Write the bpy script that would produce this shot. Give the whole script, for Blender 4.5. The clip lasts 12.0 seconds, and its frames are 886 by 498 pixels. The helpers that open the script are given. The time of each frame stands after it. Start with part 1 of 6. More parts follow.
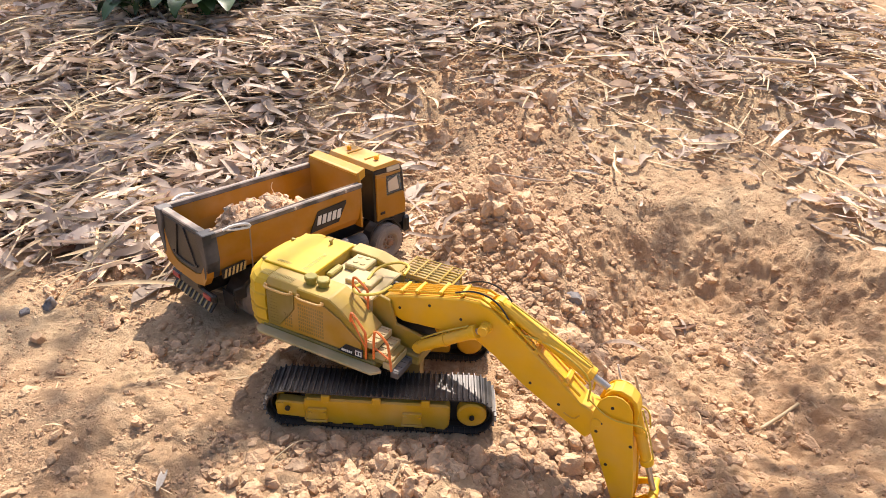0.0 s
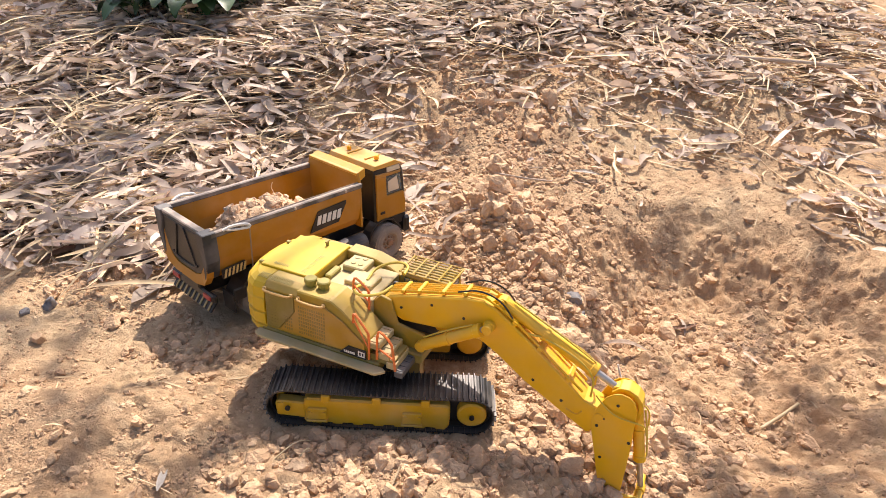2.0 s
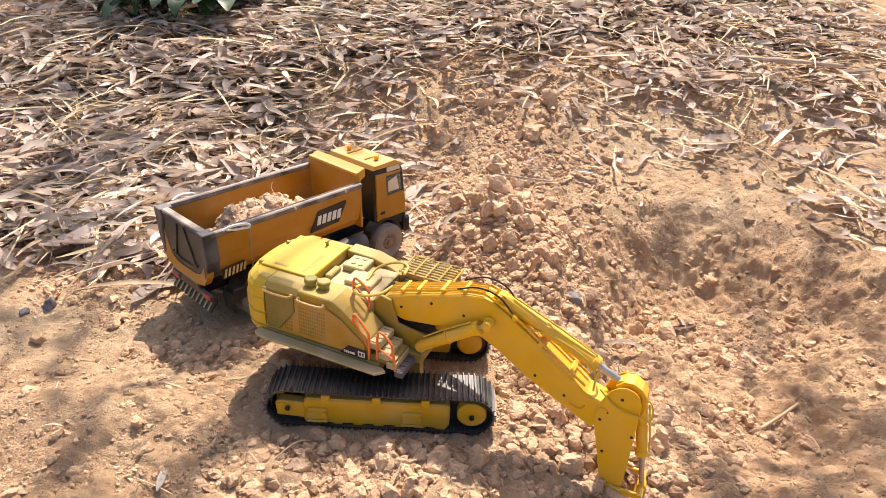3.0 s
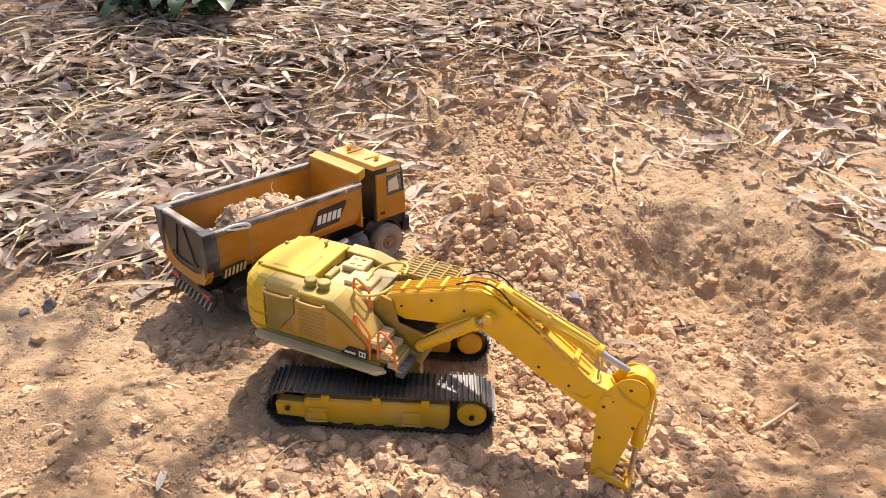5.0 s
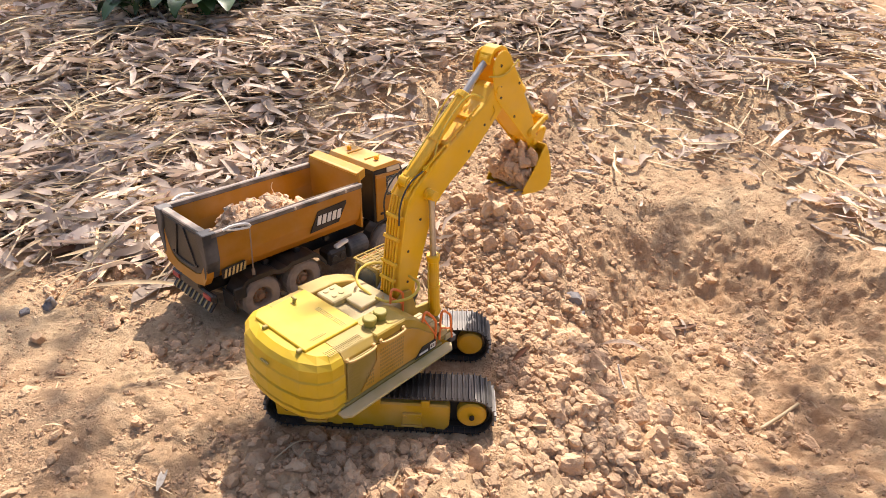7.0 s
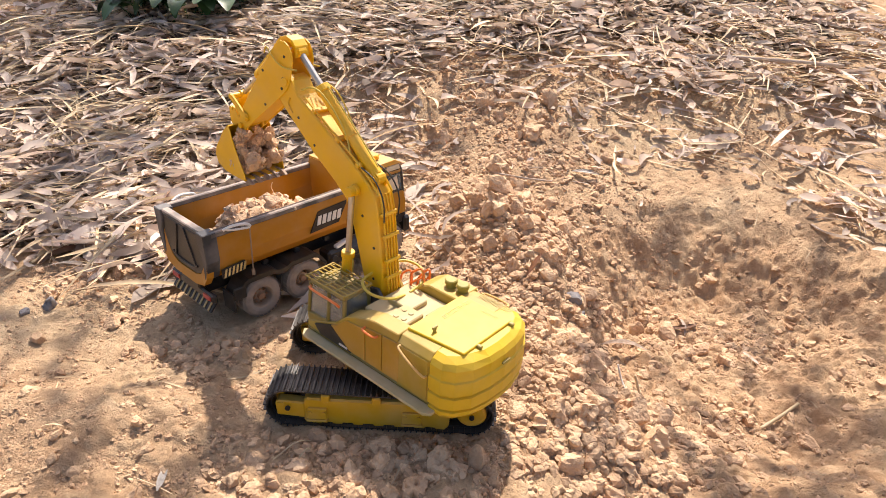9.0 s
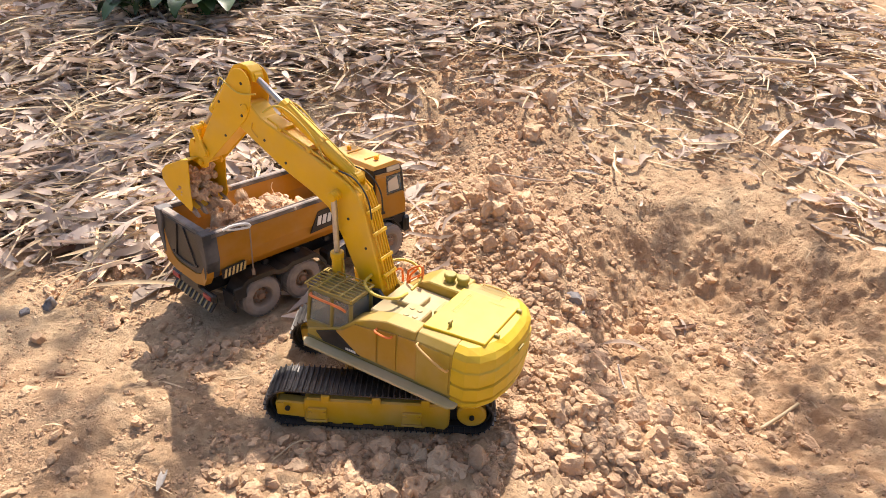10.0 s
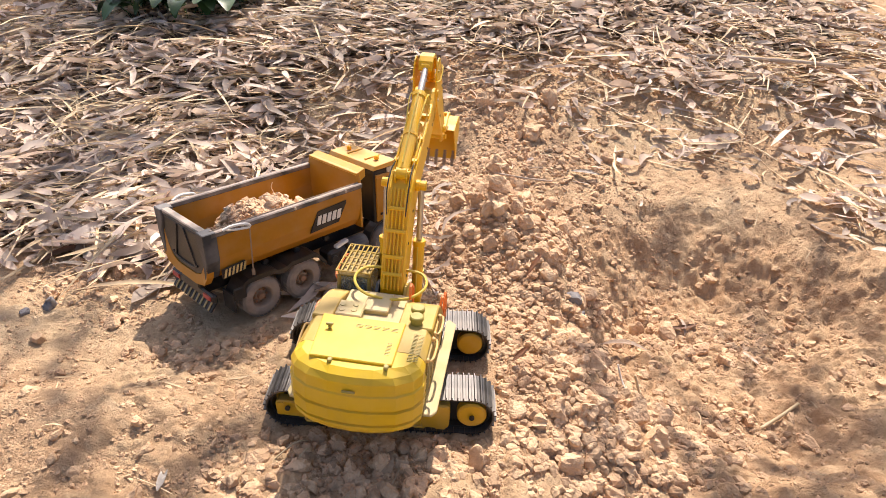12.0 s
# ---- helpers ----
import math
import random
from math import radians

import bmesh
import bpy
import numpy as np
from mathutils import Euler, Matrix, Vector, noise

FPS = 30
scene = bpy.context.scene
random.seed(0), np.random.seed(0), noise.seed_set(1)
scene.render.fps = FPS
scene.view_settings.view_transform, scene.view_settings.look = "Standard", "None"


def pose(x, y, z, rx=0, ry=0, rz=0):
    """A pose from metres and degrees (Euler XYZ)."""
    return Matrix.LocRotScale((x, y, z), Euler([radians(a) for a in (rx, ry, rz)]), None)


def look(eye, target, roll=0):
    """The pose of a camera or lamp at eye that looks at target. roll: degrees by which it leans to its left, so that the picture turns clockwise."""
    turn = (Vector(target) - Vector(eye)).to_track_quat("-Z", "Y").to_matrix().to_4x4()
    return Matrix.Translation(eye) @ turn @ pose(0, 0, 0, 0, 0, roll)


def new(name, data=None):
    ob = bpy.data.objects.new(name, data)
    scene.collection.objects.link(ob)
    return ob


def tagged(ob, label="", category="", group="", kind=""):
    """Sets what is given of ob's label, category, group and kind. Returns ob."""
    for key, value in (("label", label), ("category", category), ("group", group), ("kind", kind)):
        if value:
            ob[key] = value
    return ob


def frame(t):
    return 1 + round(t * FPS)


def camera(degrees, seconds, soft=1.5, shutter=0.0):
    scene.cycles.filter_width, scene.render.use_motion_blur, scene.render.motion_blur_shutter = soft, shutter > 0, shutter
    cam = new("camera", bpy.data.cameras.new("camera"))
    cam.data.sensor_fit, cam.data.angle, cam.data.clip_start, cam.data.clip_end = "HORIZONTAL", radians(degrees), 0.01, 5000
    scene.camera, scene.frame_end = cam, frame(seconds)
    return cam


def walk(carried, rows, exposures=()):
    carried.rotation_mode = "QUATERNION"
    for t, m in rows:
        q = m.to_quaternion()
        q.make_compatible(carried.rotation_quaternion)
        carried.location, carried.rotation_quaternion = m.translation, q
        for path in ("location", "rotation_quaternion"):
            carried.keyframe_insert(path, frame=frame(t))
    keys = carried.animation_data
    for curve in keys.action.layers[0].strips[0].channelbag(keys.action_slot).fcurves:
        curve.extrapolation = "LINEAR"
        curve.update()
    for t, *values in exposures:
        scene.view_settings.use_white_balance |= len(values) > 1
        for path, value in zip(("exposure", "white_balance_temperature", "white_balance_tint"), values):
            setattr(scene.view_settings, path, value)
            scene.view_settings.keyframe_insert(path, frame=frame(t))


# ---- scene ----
# ---------------------------------------------------------------- camera
cam = camera(68.435, 12.0, soft=0.55, shutter=0.25)
CAM_POSE = pose(0.0915, -0.8996, 0.7629, 61.308) @ pose(0, 0, 0, 0, 0, 2.2434)
walk(cam, [(0.0, CAM_POSE), (12.0, CAM_POSE)], [(0.0, 0.64, 6700, 14), (12.0, 0.64, 6700, 14)])

# ---------------------------------------------------------------- light
SUN_DIR = Vector((0.10, 0.66, 1.0)).normalized()
world = bpy.data.worlds.new("sky")
scene.world = world
world.use_nodes = True
_wn = world.node_tree
_sky = _wn.nodes.new("ShaderNodeTexSky")
_sky.sky_type = "NISHITA"
_sky.sun_disc = False
_sky.sun_elevation = math.asin(SUN_DIR.z)
_sky.sun_rotation = math.atan2(SUN_DIR.x, SUN_DIR.y)
_bg = _wn.nodes["Background"]
_bg.inputs["Strength"].default_value = 0.125
_sky.dust_density = 3.5
_wn.links.new(_sky.outputs[0], _bg.inputs[0])
_sun_data = bpy.data.lights.new("sun", "SUN")
_sun_data.energy = 4.7
_sun_data.angle = radians(0.6)
_sun_data.color = (1.0, 0.93, 0.82)
sun = new("sun", _sun_data)
sun.matrix_world = look(SUN_DIR * 20, (0, 0, 0))

# ---------------------------------------------------------------- materials


def material(name, colors, rough=0.7, metal=0.0, scale=30.0, bump=0.2, bump_scale=200.0, dust=0.0,
             dust_color=(0.50, 0.36, 0.25), island=0.0, spec=0.4, coords="Object", thin=0.0, bump_depth=0.002):
    """Procedural surface: noise between colours, fine bump, dust gathered in patches and on upward faces."""
    m = bpy.data.materials.new(name)
    m.use_nodes = True
    nt = m.node_tree
    n, l = nt.nodes, nt.links
    b = n["Principled BSDF"]
    b.inputs["Roughness"].default_value = rough
    b.inputs["Metallic"].default_value = metal
    b.inputs["Specular IOR Level"].default_value = spec
    tc = n.new("ShaderNodeTexCoord")
    src = n.new("ShaderNodeNewGeometry").outputs["Position"] if coords == "World" else tc.outputs[coords]
    nz = n.new("ShaderNodeTexNoise")
    nz.inputs["Scale"].default_value = scale
    nz.inputs["Detail"].default_value = 6
    nz.inputs["Roughness"].default_value = 0.65
    l.new(src, nz.inputs["Vector"])
    ramp = n.new("ShaderNodeValToRGB")
    el = ramp.color_ramp.elements
    while len(el) < len(colors):
        el.new(0.5)
    for i, c in enumerate(colors):
        el[i].position = 0.28 + 0.44 * i / max(1, len(colors) - 1)
        el[i].color = (*c, 1)
    l.new(nz.outputs["Fac"], ramp.inputs[0])
    col = ramp.outputs[0]
    if island:
        g = n.new("ShaderNodeNewGeometry")
        hs = n.new("ShaderNodeHueSaturation")
        mr = n.new("ShaderNodeMapRange")
        mr.inputs[3].default_value = 1 - island
        mr.inputs[4].default_value = 1 + island
        l.new(g.outputs["Random Per Island"], mr.inputs[0])
        l.new(mr.outputs[0], hs.inputs["Value"])
        l.new(col, hs.inputs["Color"])
        col = hs.outputs[0]
    rough_out = None
    if dust:
        g = n.new("ShaderNodeNewGeometry")
        sx = n.new("ShaderNodeSeparateXYZ")
        l.new(g.outputs["Normal"], sx.inputs[0])
        d2 = n.new("ShaderNodeTexNoise")
        d2.inputs["Scale"].default_value = 22
        d2.inputs["Detail"].default_value = 8
        l.new(src, d2.inputs["Vector"])
        a = n.new("ShaderNodeMath")
        a.operation = "MULTIPLY_ADD"
        a.inputs[1].default_value = 0.22
        l.new(sx.outputs[2], a.inputs[0])
        l.new(d2.outputs["Fac"], a.inputs[2])
        r2 = n.new("ShaderNodeMapRange")
        r2.inputs[1].default_value = 0.42
        r2.inputs[2].default_value = 0.85
        r2.inputs[4].default_value = dust
        l.new(a.outputs[0], r2.inputs[0])
        mx = n.new("ShaderNodeMix")
        mx.data_type = "RGBA"
        l.new(r2.outputs[0], mx.inputs[0])
        l.new(col, mx.inputs[6])
        mx.inputs[7].default_value = (*dust_color, 1)
        col = mx.outputs[2]
        r3 = n.new("ShaderNodeMapRange")
        r3.inputs[3].default_value = rough
        r3.inputs[4].default_value = 0.95
        l.new(r2.outputs[0], r3.inputs[0])
        l.new(r3.outputs[0], b.inputs["Roughness"])
    l.new(col, b.inputs["Base Color"])
    if thin:
        # thin dry blades let some of the sun through
        tr = n.new("ShaderNodeBsdfTranslucent")
        l.new(col, tr.inputs["Color"])
        ms = n.new("ShaderNodeMixShader")
        ms.inputs[0].default_value = thin
        l.new(b.outputs[0], ms.inputs[1])
        l.new(tr.outputs[0], ms.inputs[2])
        l.new(ms.outputs[0], n["Material Output"].inputs["Surface"])
    if bump:
        bn = n.new("ShaderNodeTexNoise")
        bn.inputs["Scale"].default_value = bump_scale
        bn.inputs["Detail"].default_value = 5
        l.new(src, bn.inputs["Vector"])
        bp = n.new("ShaderNodeBump")
        bp.inputs["Strength"].default_value = bump
        bp.inputs["Distance"].default_value = bump_depth
        l.new(bn.outputs["Fac"], bp.inputs["Height"])
        l.new(bp.outputs[0], b.inputs["Normal"])
    return m


DUST = (0.56, 0.40, 0.26)
M_YELLOW = material("arm_yellow_paint", [(0.74, 0.41, 0.003), (0.83, 0.47, 0.005)], 0.40, 0, 14, 0.05, 300, 0.22, DUST)
# body yellow has the shaded sides' tone in it, hood yellow the sunlit top's
M_OCHRE = material("body_yellow_shaded", [(0.35, 0.228, 0.020), (0.44, 0.290, 0.030)], 0.5, 0, 18, 0.05, 300, 0.32, DUST)
M_HOOD = material("hood_yellow_sunlit", [(0.58, 0.37, 0.005), (0.66, 0.43, 0.008)], 0.42, 0, 16, 0.04, 300, 0.14, DUST)
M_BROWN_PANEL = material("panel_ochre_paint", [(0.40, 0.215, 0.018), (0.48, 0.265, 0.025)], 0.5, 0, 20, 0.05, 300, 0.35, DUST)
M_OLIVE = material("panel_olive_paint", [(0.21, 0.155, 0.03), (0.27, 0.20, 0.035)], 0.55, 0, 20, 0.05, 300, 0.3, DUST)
M_BEIGE = material("deck_plate_dusty", [(0.40, 0.32, 0.13), (0.48, 0.38, 0.18)], 0.7, 0, 25, 0.1, 300, 0.65, (0.62, 0.48, 0.30))
M_TRACKFRAME = material("frame_yellow_paint", [(0.62, 0.33, 0.008), (0.70, 0.385, 0.012)], 0.5, 0, 22, 0.08, 300, 0.35, DUST)
M_SHOE = material("track_shoe_steel", [(0.025, 0.026, 0.029), (0.085, 0.087, 0.092)], 0.42, 0.7, 60, 0.1, 400, 0.22, (0.42, 0.36, 0.31))
M_BLACK = material("black_plastic", [(0.008, 0.008, 0.009), (0.02, 0.02, 0.022)], 0.34, 0, 40, 0.08, 400, 0.07, DUST)
M_DARK = material("dark_grey_plastic", [(0.022, 0.024, 0.028), (0.045, 0.047, 0.052)], 0.45, 0, 30, 0.1, 300, 0.50, (0.33, 0.30, 0.28))
M_RAIL = material("dusty_grey_rail", [(0.05, 0.048, 0.046), (0.11, 0.10, 0.095)], 0.6, 0, 30, 0.1, 300, 0.95, (0.46, 0.37, 0.31))
M_RUBBER = material("tyre_rubber_dusty", [(0.20, 0.165, 0.14), (0.30, 0.25, 0.21)], 0.9, 0, 50, 0.3, 500, 0.55, (0.42, 0.33, 0.26))
M_RIM = material("rim_metal_dusty", [(0.20, 0.15, 0.12), (0.32, 0.25, 0.20)], 0.5, 0.4, 60, 0.1, 300, 0.4, DUST)
M_HUB = material("hub_brown", [(0.20, 0.09, 0.05), (0.30, 0.15, 0.09)], 0.6, 0.2, 60, 0.1, 300, 0.4, DUST)
# one orange twice: side shade darkens the first, the roof copy is its lit tone
M_TRUCK = material("truck_orange_shaded", [(0.39, 0.165, 0.008), (0.47, 0.200, 0.011)], 0.38, 0, 16, 0.04, 300, 0.22, DUST)
M_TRUCK_ROOF = material("truck_roof_lit", [(0.60, 0.30, 0.02), (0.68, 0.35, 0.03)], 0.4, 0, 16, 0.04, 300, 0.5, DUST)
M_CHROME = material("cylinder_rod_steel", [(0.40, 0.39, 0.38), (0.52, 0.50, 0.48)], 0.36, 0.9, 80, 0.02, 300, 0.3, DUST)
M_ORANGE = material("orange_rail", [(0.80, 0.17, 0.03), (0.86, 0.22, 0.05)], 0.5, 0, 40, 0.05, 300, 0.25, DUST)
M_PALE = material("pale_handle_plastic", [(0.62, 0.36, 0.10), (0.72, 0.46, 0.16)], 0.5, 0, 40, 0.05, 300, 0.3, DUST)
M_HOSE = material("yellow_hose", [(0.56, 0.40, 0.04), (0.66, 0.48, 0.06)], 0.5, 0, 60, 0.05, 300, 0.2, DUST)
M_BLACKHOSE = material("black_hose", [(0.02, 0.02, 0.02), (0.04, 0.04, 0.04)], 0.5, 0, 60, 0.05, 300)
M_CAN = material("can_olive", [(0.26, 0.22, 0.04), (0.34, 0.28, 0.05)], 0.5, 0, 60, 0.05, 300, 0.35, DUST)
M_WHITE = material("white_marking", [(0.72, 0.70, 0.66), (0.82, 0.80, 0.76)], 0.5, 0, 60, 0.02, 300, 0.2, DUST)
M_AMBER = material("amber_lens", [(0.80, 0.34, 0.01), (0.86, 0.40, 0.02)], 0.25, 0, 60, 0.0, 300)
M_RED = material("red_lens", [(0.40, 0.02, 0.015), (0.5, 0.03, 0.02)], 0.3, 0, 60, 0.0, 300, 0.3, DUST)
M_PALECREAM = material("cream_panel", [(0.66, 0.55, 0.40), (0.74, 0.62, 0.46)], 0.5, 0, 30, 0.03, 300, 0.3, DUST)
M_CLOD = material("soil_clod", [(0.40, 0.248, 0.150), (0.52, 0.345, 0.215), (0.64, 0.462, 0.300)], 0.95, 0, 28, 0.9, 160, island=0.26, spec=0.1, coords="World", bump_depth=0.006)
M_CLOD_BED = material("pale_soil_load", [(0.54, 0.36, 0.23), (0.66, 0.46, 0.30), (0.76, 0.56, 0.38)], 0.95, 0, 40, 0.9, 200, island=0.15, spec=0.1, coords="World", bump_depth=0.005)
M_STONE = material("grey_stone", [(0.16, 0.15, 0.15), (0.26, 0.24, 0.24)], 0.9, 0, 40, 0.6, 200, spec=0.2)
M_LEAF = material("dry_leaf", [(0.46, 0.345, 0.265), (0.63, 0.505, 0.41), (0.76, 0.65, 0.55)], 0.62, 0, 12, 0.5, 90, island=0.40, spec=0.3, coords="World", thin=0.30)
M_STRAW = material("dry_straw", [(0.54, 0.395, 0.225), (0.70, 0.54, 0.345), (0.80, 0.67, 0.47)], 0.6, 0, 10, 0.3, 120, island=0.4, spec=0.3, coords="World", thin=0.25)
# leaf brown darkened to stand for the shade between the litter's blades
M_GAPSHADE_LEAF = material("gap_shade_leaf", [(0.15, 0.10, 0.07), (0.27, 0.195, 0.145)], 0.8, 0, 30, 0.5, 120, island=0.3, spec=0.2, coords="World")
M_BROWNLEAF = material("brown_leaf", [(0.24, 0.13, 0.08), (0.34, 0.20, 0.13)], 0.6, 0, 30, 0.5, 120, spec=0.3)
M_TANLEAF = material("tan_leaf", [(0.50, 0.30, 0.20), (0.62, 0.40, 0.28)], 0.6, 0, 30, 0.4, 120, spec=0.3)
M_AMBER_FADED = material("faded_yellow_stripe", [(0.60, 0.42, 0.14), (0.70, 0.50, 0.20)], 0.5, 0, 30, 0.05, 300, 0.3, DUST)
M_STRIPE = material("faded_stripe", [(0.34, 0.25, 0.10), (0.42, 0.31, 0.14)], 0.6, 0, 30, 0.05, 300, 0.3, DUST)
M_PALELEAF = material("bleached_leaf", [(0.60, 0.54, 0.48), (0.74, 0.69, 0.63)], 0.6, 0, 30, 0.4, 120, spec=0.3)
M_GREEN = material("green_leaf", [(0.025, 0.055, 0.015), (0.05, 0.10, 0.028)], 0.4, 0, 30, 0.2, 120, island=0.3)
M_BARK = material("bark", [(0.10, 0.07, 0.05), (0.18, 0.13, 0.09)], 0.9, 0, 12, 0.8, 60)


def glass_material():
    m = bpy.data.materials.new("cab_glass")
    m.use_nodes = True
    b = m.node_tree.nodes["Principled BSDF"]
    b.inputs["Base Color"].default_value = (0.55, 0.56, 0.52, 1)
    b.inputs["Roughness"].default_value = 0.12
    b.inputs["Transmission Weight"].default_value = 0.75
    return m


M_GLASS = glass_material()


def ground_material():
    m = bpy.data.materials.new("dry_clay_soil")
    m.use_nodes = True
    nt = m.node_tree
    n, l = nt.nodes, nt.links
    b = n["Principled BSDF"]
    b.inputs["Roughness"].default_value = 0.96
    b.inputs["Specular IOR Level"].default_value = 0.1
    pos = n.new("ShaderNodeNewGeometry").outputs["Position"]

    def noise_node(scale, detail=8, rough=0.6, dist=0.0):
        k = n.new("ShaderNodeTexNoise")
        k.inputs["Scale"].default_value = scale
        k.inputs["Detail"].default_value = detail
        k.inputs["Roughness"].default_value = rough
        k.inputs["Distortion"].default_value = dist
        l.new(pos, k.inputs["Vector"])
        return k.outputs["Fac"]

    def ramp(fac, stops):
        r = n.new("ShaderNodeValToRGB")
        e = r.color_ramp.elements
        while len(e) < len(stops):
            e.new(0.5)
        for i, (p, c) in enumerate(stops):
            e[i].position, e[i].color = p, (*c, 1)
        l.new(fac, r.inputs[0])
        return r.outputs[0]

    def mix(fac, a, c, mode="MIX"):
        k = n.new("ShaderNodeMix")
        k.data_type, k.blend_type = "RGBA", mode
        l.new(fac, k.inputs[0])
        l.new(a, k.inputs[6])
        l.new(c, k.inputs[7])
        return k.outputs[2]

    crust = ramp(noise_node(2.6, 6, 0.6, 0.4), [(0.34, (0.47, 0.300, 0.180)), (0.50, (0.58, 0.405, 0.250)), (0.66, (0.69, 0.525, 0.335))])
    fresh = ramp(noise_node(5.5, 6, 0.65, 0.6), [(0.34, (0.46, 0.270, 0.150)), (0.52, (0.58, 0.38, 0.225)), (0.68, (0.68, 0.485, 0.30))])
    dug = n.new("ShaderNodeAttribute")
    dug.attribute_name = "dug"
    broad = mix(dug.outputs["Fac"], crust, fresh)
    mid = ramp(noise_node(34, 9, 0.72), [(0.36, (0.27, 0.155, 0.085)), (0.52, (0.53, 0.35, 0.21)), (0.68, (0.74, 0.56, 0.365))])
    half = n.new("ShaderNodeValue")
    half.outputs[0].default_value = 0.42
    col = mix(half.outputs[0], broad, mid)
    # darker specks of clay and bits of root
    vor = n.new("ShaderNodeTexVoronoi")
    vor.inputs["Scale"].default_value = 75
    l.new(pos, vor.inputs["Vector"])
    speck = n.new("ShaderNodeMapRange")
    speck.inputs[1].default_value, speck.inputs[2].default_value = 0.22, 0.12
    speck.inputs[4].default_value = 0.22
    l.new(vor.outputs["Distance"], speck.inputs[0])
    patch = n.new("ShaderNodeMapRange")
    patch.inputs[1].default_value, patch.inputs[2].default_value = 0.5, 0.62
    l.new(noise_node(9, 5), patch.inputs[0])
    mul = n.new("ShaderNodeMath")
    mul.operation = "MULTIPLY"
    l.new(speck.outputs[0], mul.inputs[0])
    l.new(patch.outputs[0], mul.inputs[1])
    clay = n.new("ShaderNodeRGB")
    clay.outputs[0].default_value = (0.27, 0.15, 0.10, 1)
    col = mix(mul.outputs[0], col, clay.outputs[0])
    l.new(col, b.inputs["Base Color"])
    add = n.new("ShaderNodeMath")
    add.operation = "MULTIPLY_ADD"
    add.inputs[1].default_value = 0.45
    l.new(noise_node(260, 5, 0.7), add.inputs[0])
    l.new(noise_node(70, 8, 0.72), add.inputs[2])
    bp = n.new("ShaderNodeBump")
    bp.inputs["Strength"].default_value = 0.9
    bp.inputs["Distance"].default_value = 0.012
    l.new(add.outputs[0], bp.inputs["Height"])
    l.new(bp.outputs[0], b.inputs["Normal"])
    return m


M_SOIL = ground_material()

# ---------------------------------------------------------------- mesh helpers


def finish(name, bm, mat, smooth=False):
    bmesh.ops.recalc_face_normals(bm, faces=bm.faces[:])
    me = bpy.data.meshes.new(name)
    bm.to_mesh(me)
    bm.free()
    me.materials.append(mat)
    if smooth:
        for p in me.polygons:
            p.use_smooth = True
    return me


def part(name, bm, mat, parent, label="", smooth=False):
    ob = new(name, finish(name, bm, mat, smooth))
    ob.parent = parent
    if label:
        ob["label"] = label
    return ob


def empty(name, m, label, category, group=""):
    ob = new(name)
    ob.empty_display_size = 0.05
    ob.matrix_world = m
    return tagged(ob, label, category, group)


def bevel_all(bm, geom_verts, w, seg=1):
    vs = set(geom_verts)
    edges = [e for e in bm.edges if e.verts[0] in vs and e.verts[1] in vs and len(e.link_faces) == 2 and e.calc_face_angle(0) > 0.5]
    if edges and w > 0:
        bmesh.ops.bevel(bm, geom=edges, offset=w, segments=seg, affect="EDGES", clamp_overlap=True)


def box(bm, c, s, bevel=0.002, m=None):
    """A bevelled box of size s round c."""
    r = bmesh.ops.create_cube(bm, size=1)
    mat = Matrix.Translation(c) @ (m or Matrix()) @ Matrix.Diagonal((*s, 1))
    bmesh.ops.transform(bm, matrix=mat, verts=r["verts"])
    bevel_all(bm, r["verts"], min(bevel, min(s) * 0.4))
    return bm


def prism(bm, pts, y0, y1, bevel=0.002, axis="y", m=None):
    """A plate whose outline pts (x, z) is drawn out from y0 to y1."""
    def put(p, d):
        if axis == "y":
            v = Vector((p[0], d, p[1]))
        elif axis == "z":
            v = Vector((p[0], p[1], d))
        else:
            v = Vector((d, p[0], p[1]))
        return bm.verts.new(m @ v if m else v)
    a = [put(p, y0) for p in pts]
    b = [put(p, y1) for p in pts]
    n = len(pts)
    bm.faces.new(a)
    bm.faces.new(b[::-1])
    for i in range(n):
        bm.faces.new((a[i], b[i], b[(i + 1) % n], a[(i + 1) % n]))
    bm.normal_update()
    bevel_all(bm, a + b, bevel)
    return bm


def rod(bm, p0, p1, r, seg=14, r2=None, bevel=0.0):
    p0, p1 = Vector(p0), Vector(p1)
    d = p1 - p0
    c = bmesh.ops.create_cone(bm, cap_ends=True, segments=seg, radius1=r, radius2=r if r2 is None else r2, depth=d.length)
    q = d.to_track_quat("Z", "Y").to_matrix().to_4x4()
    bmesh.ops.transform(bm, matrix=Matrix.Translation((p0 + p1) / 2) @ q, verts=c["verts"])
    if bevel:
        bevel_all(bm, c["verts"], bevel)
    return bm


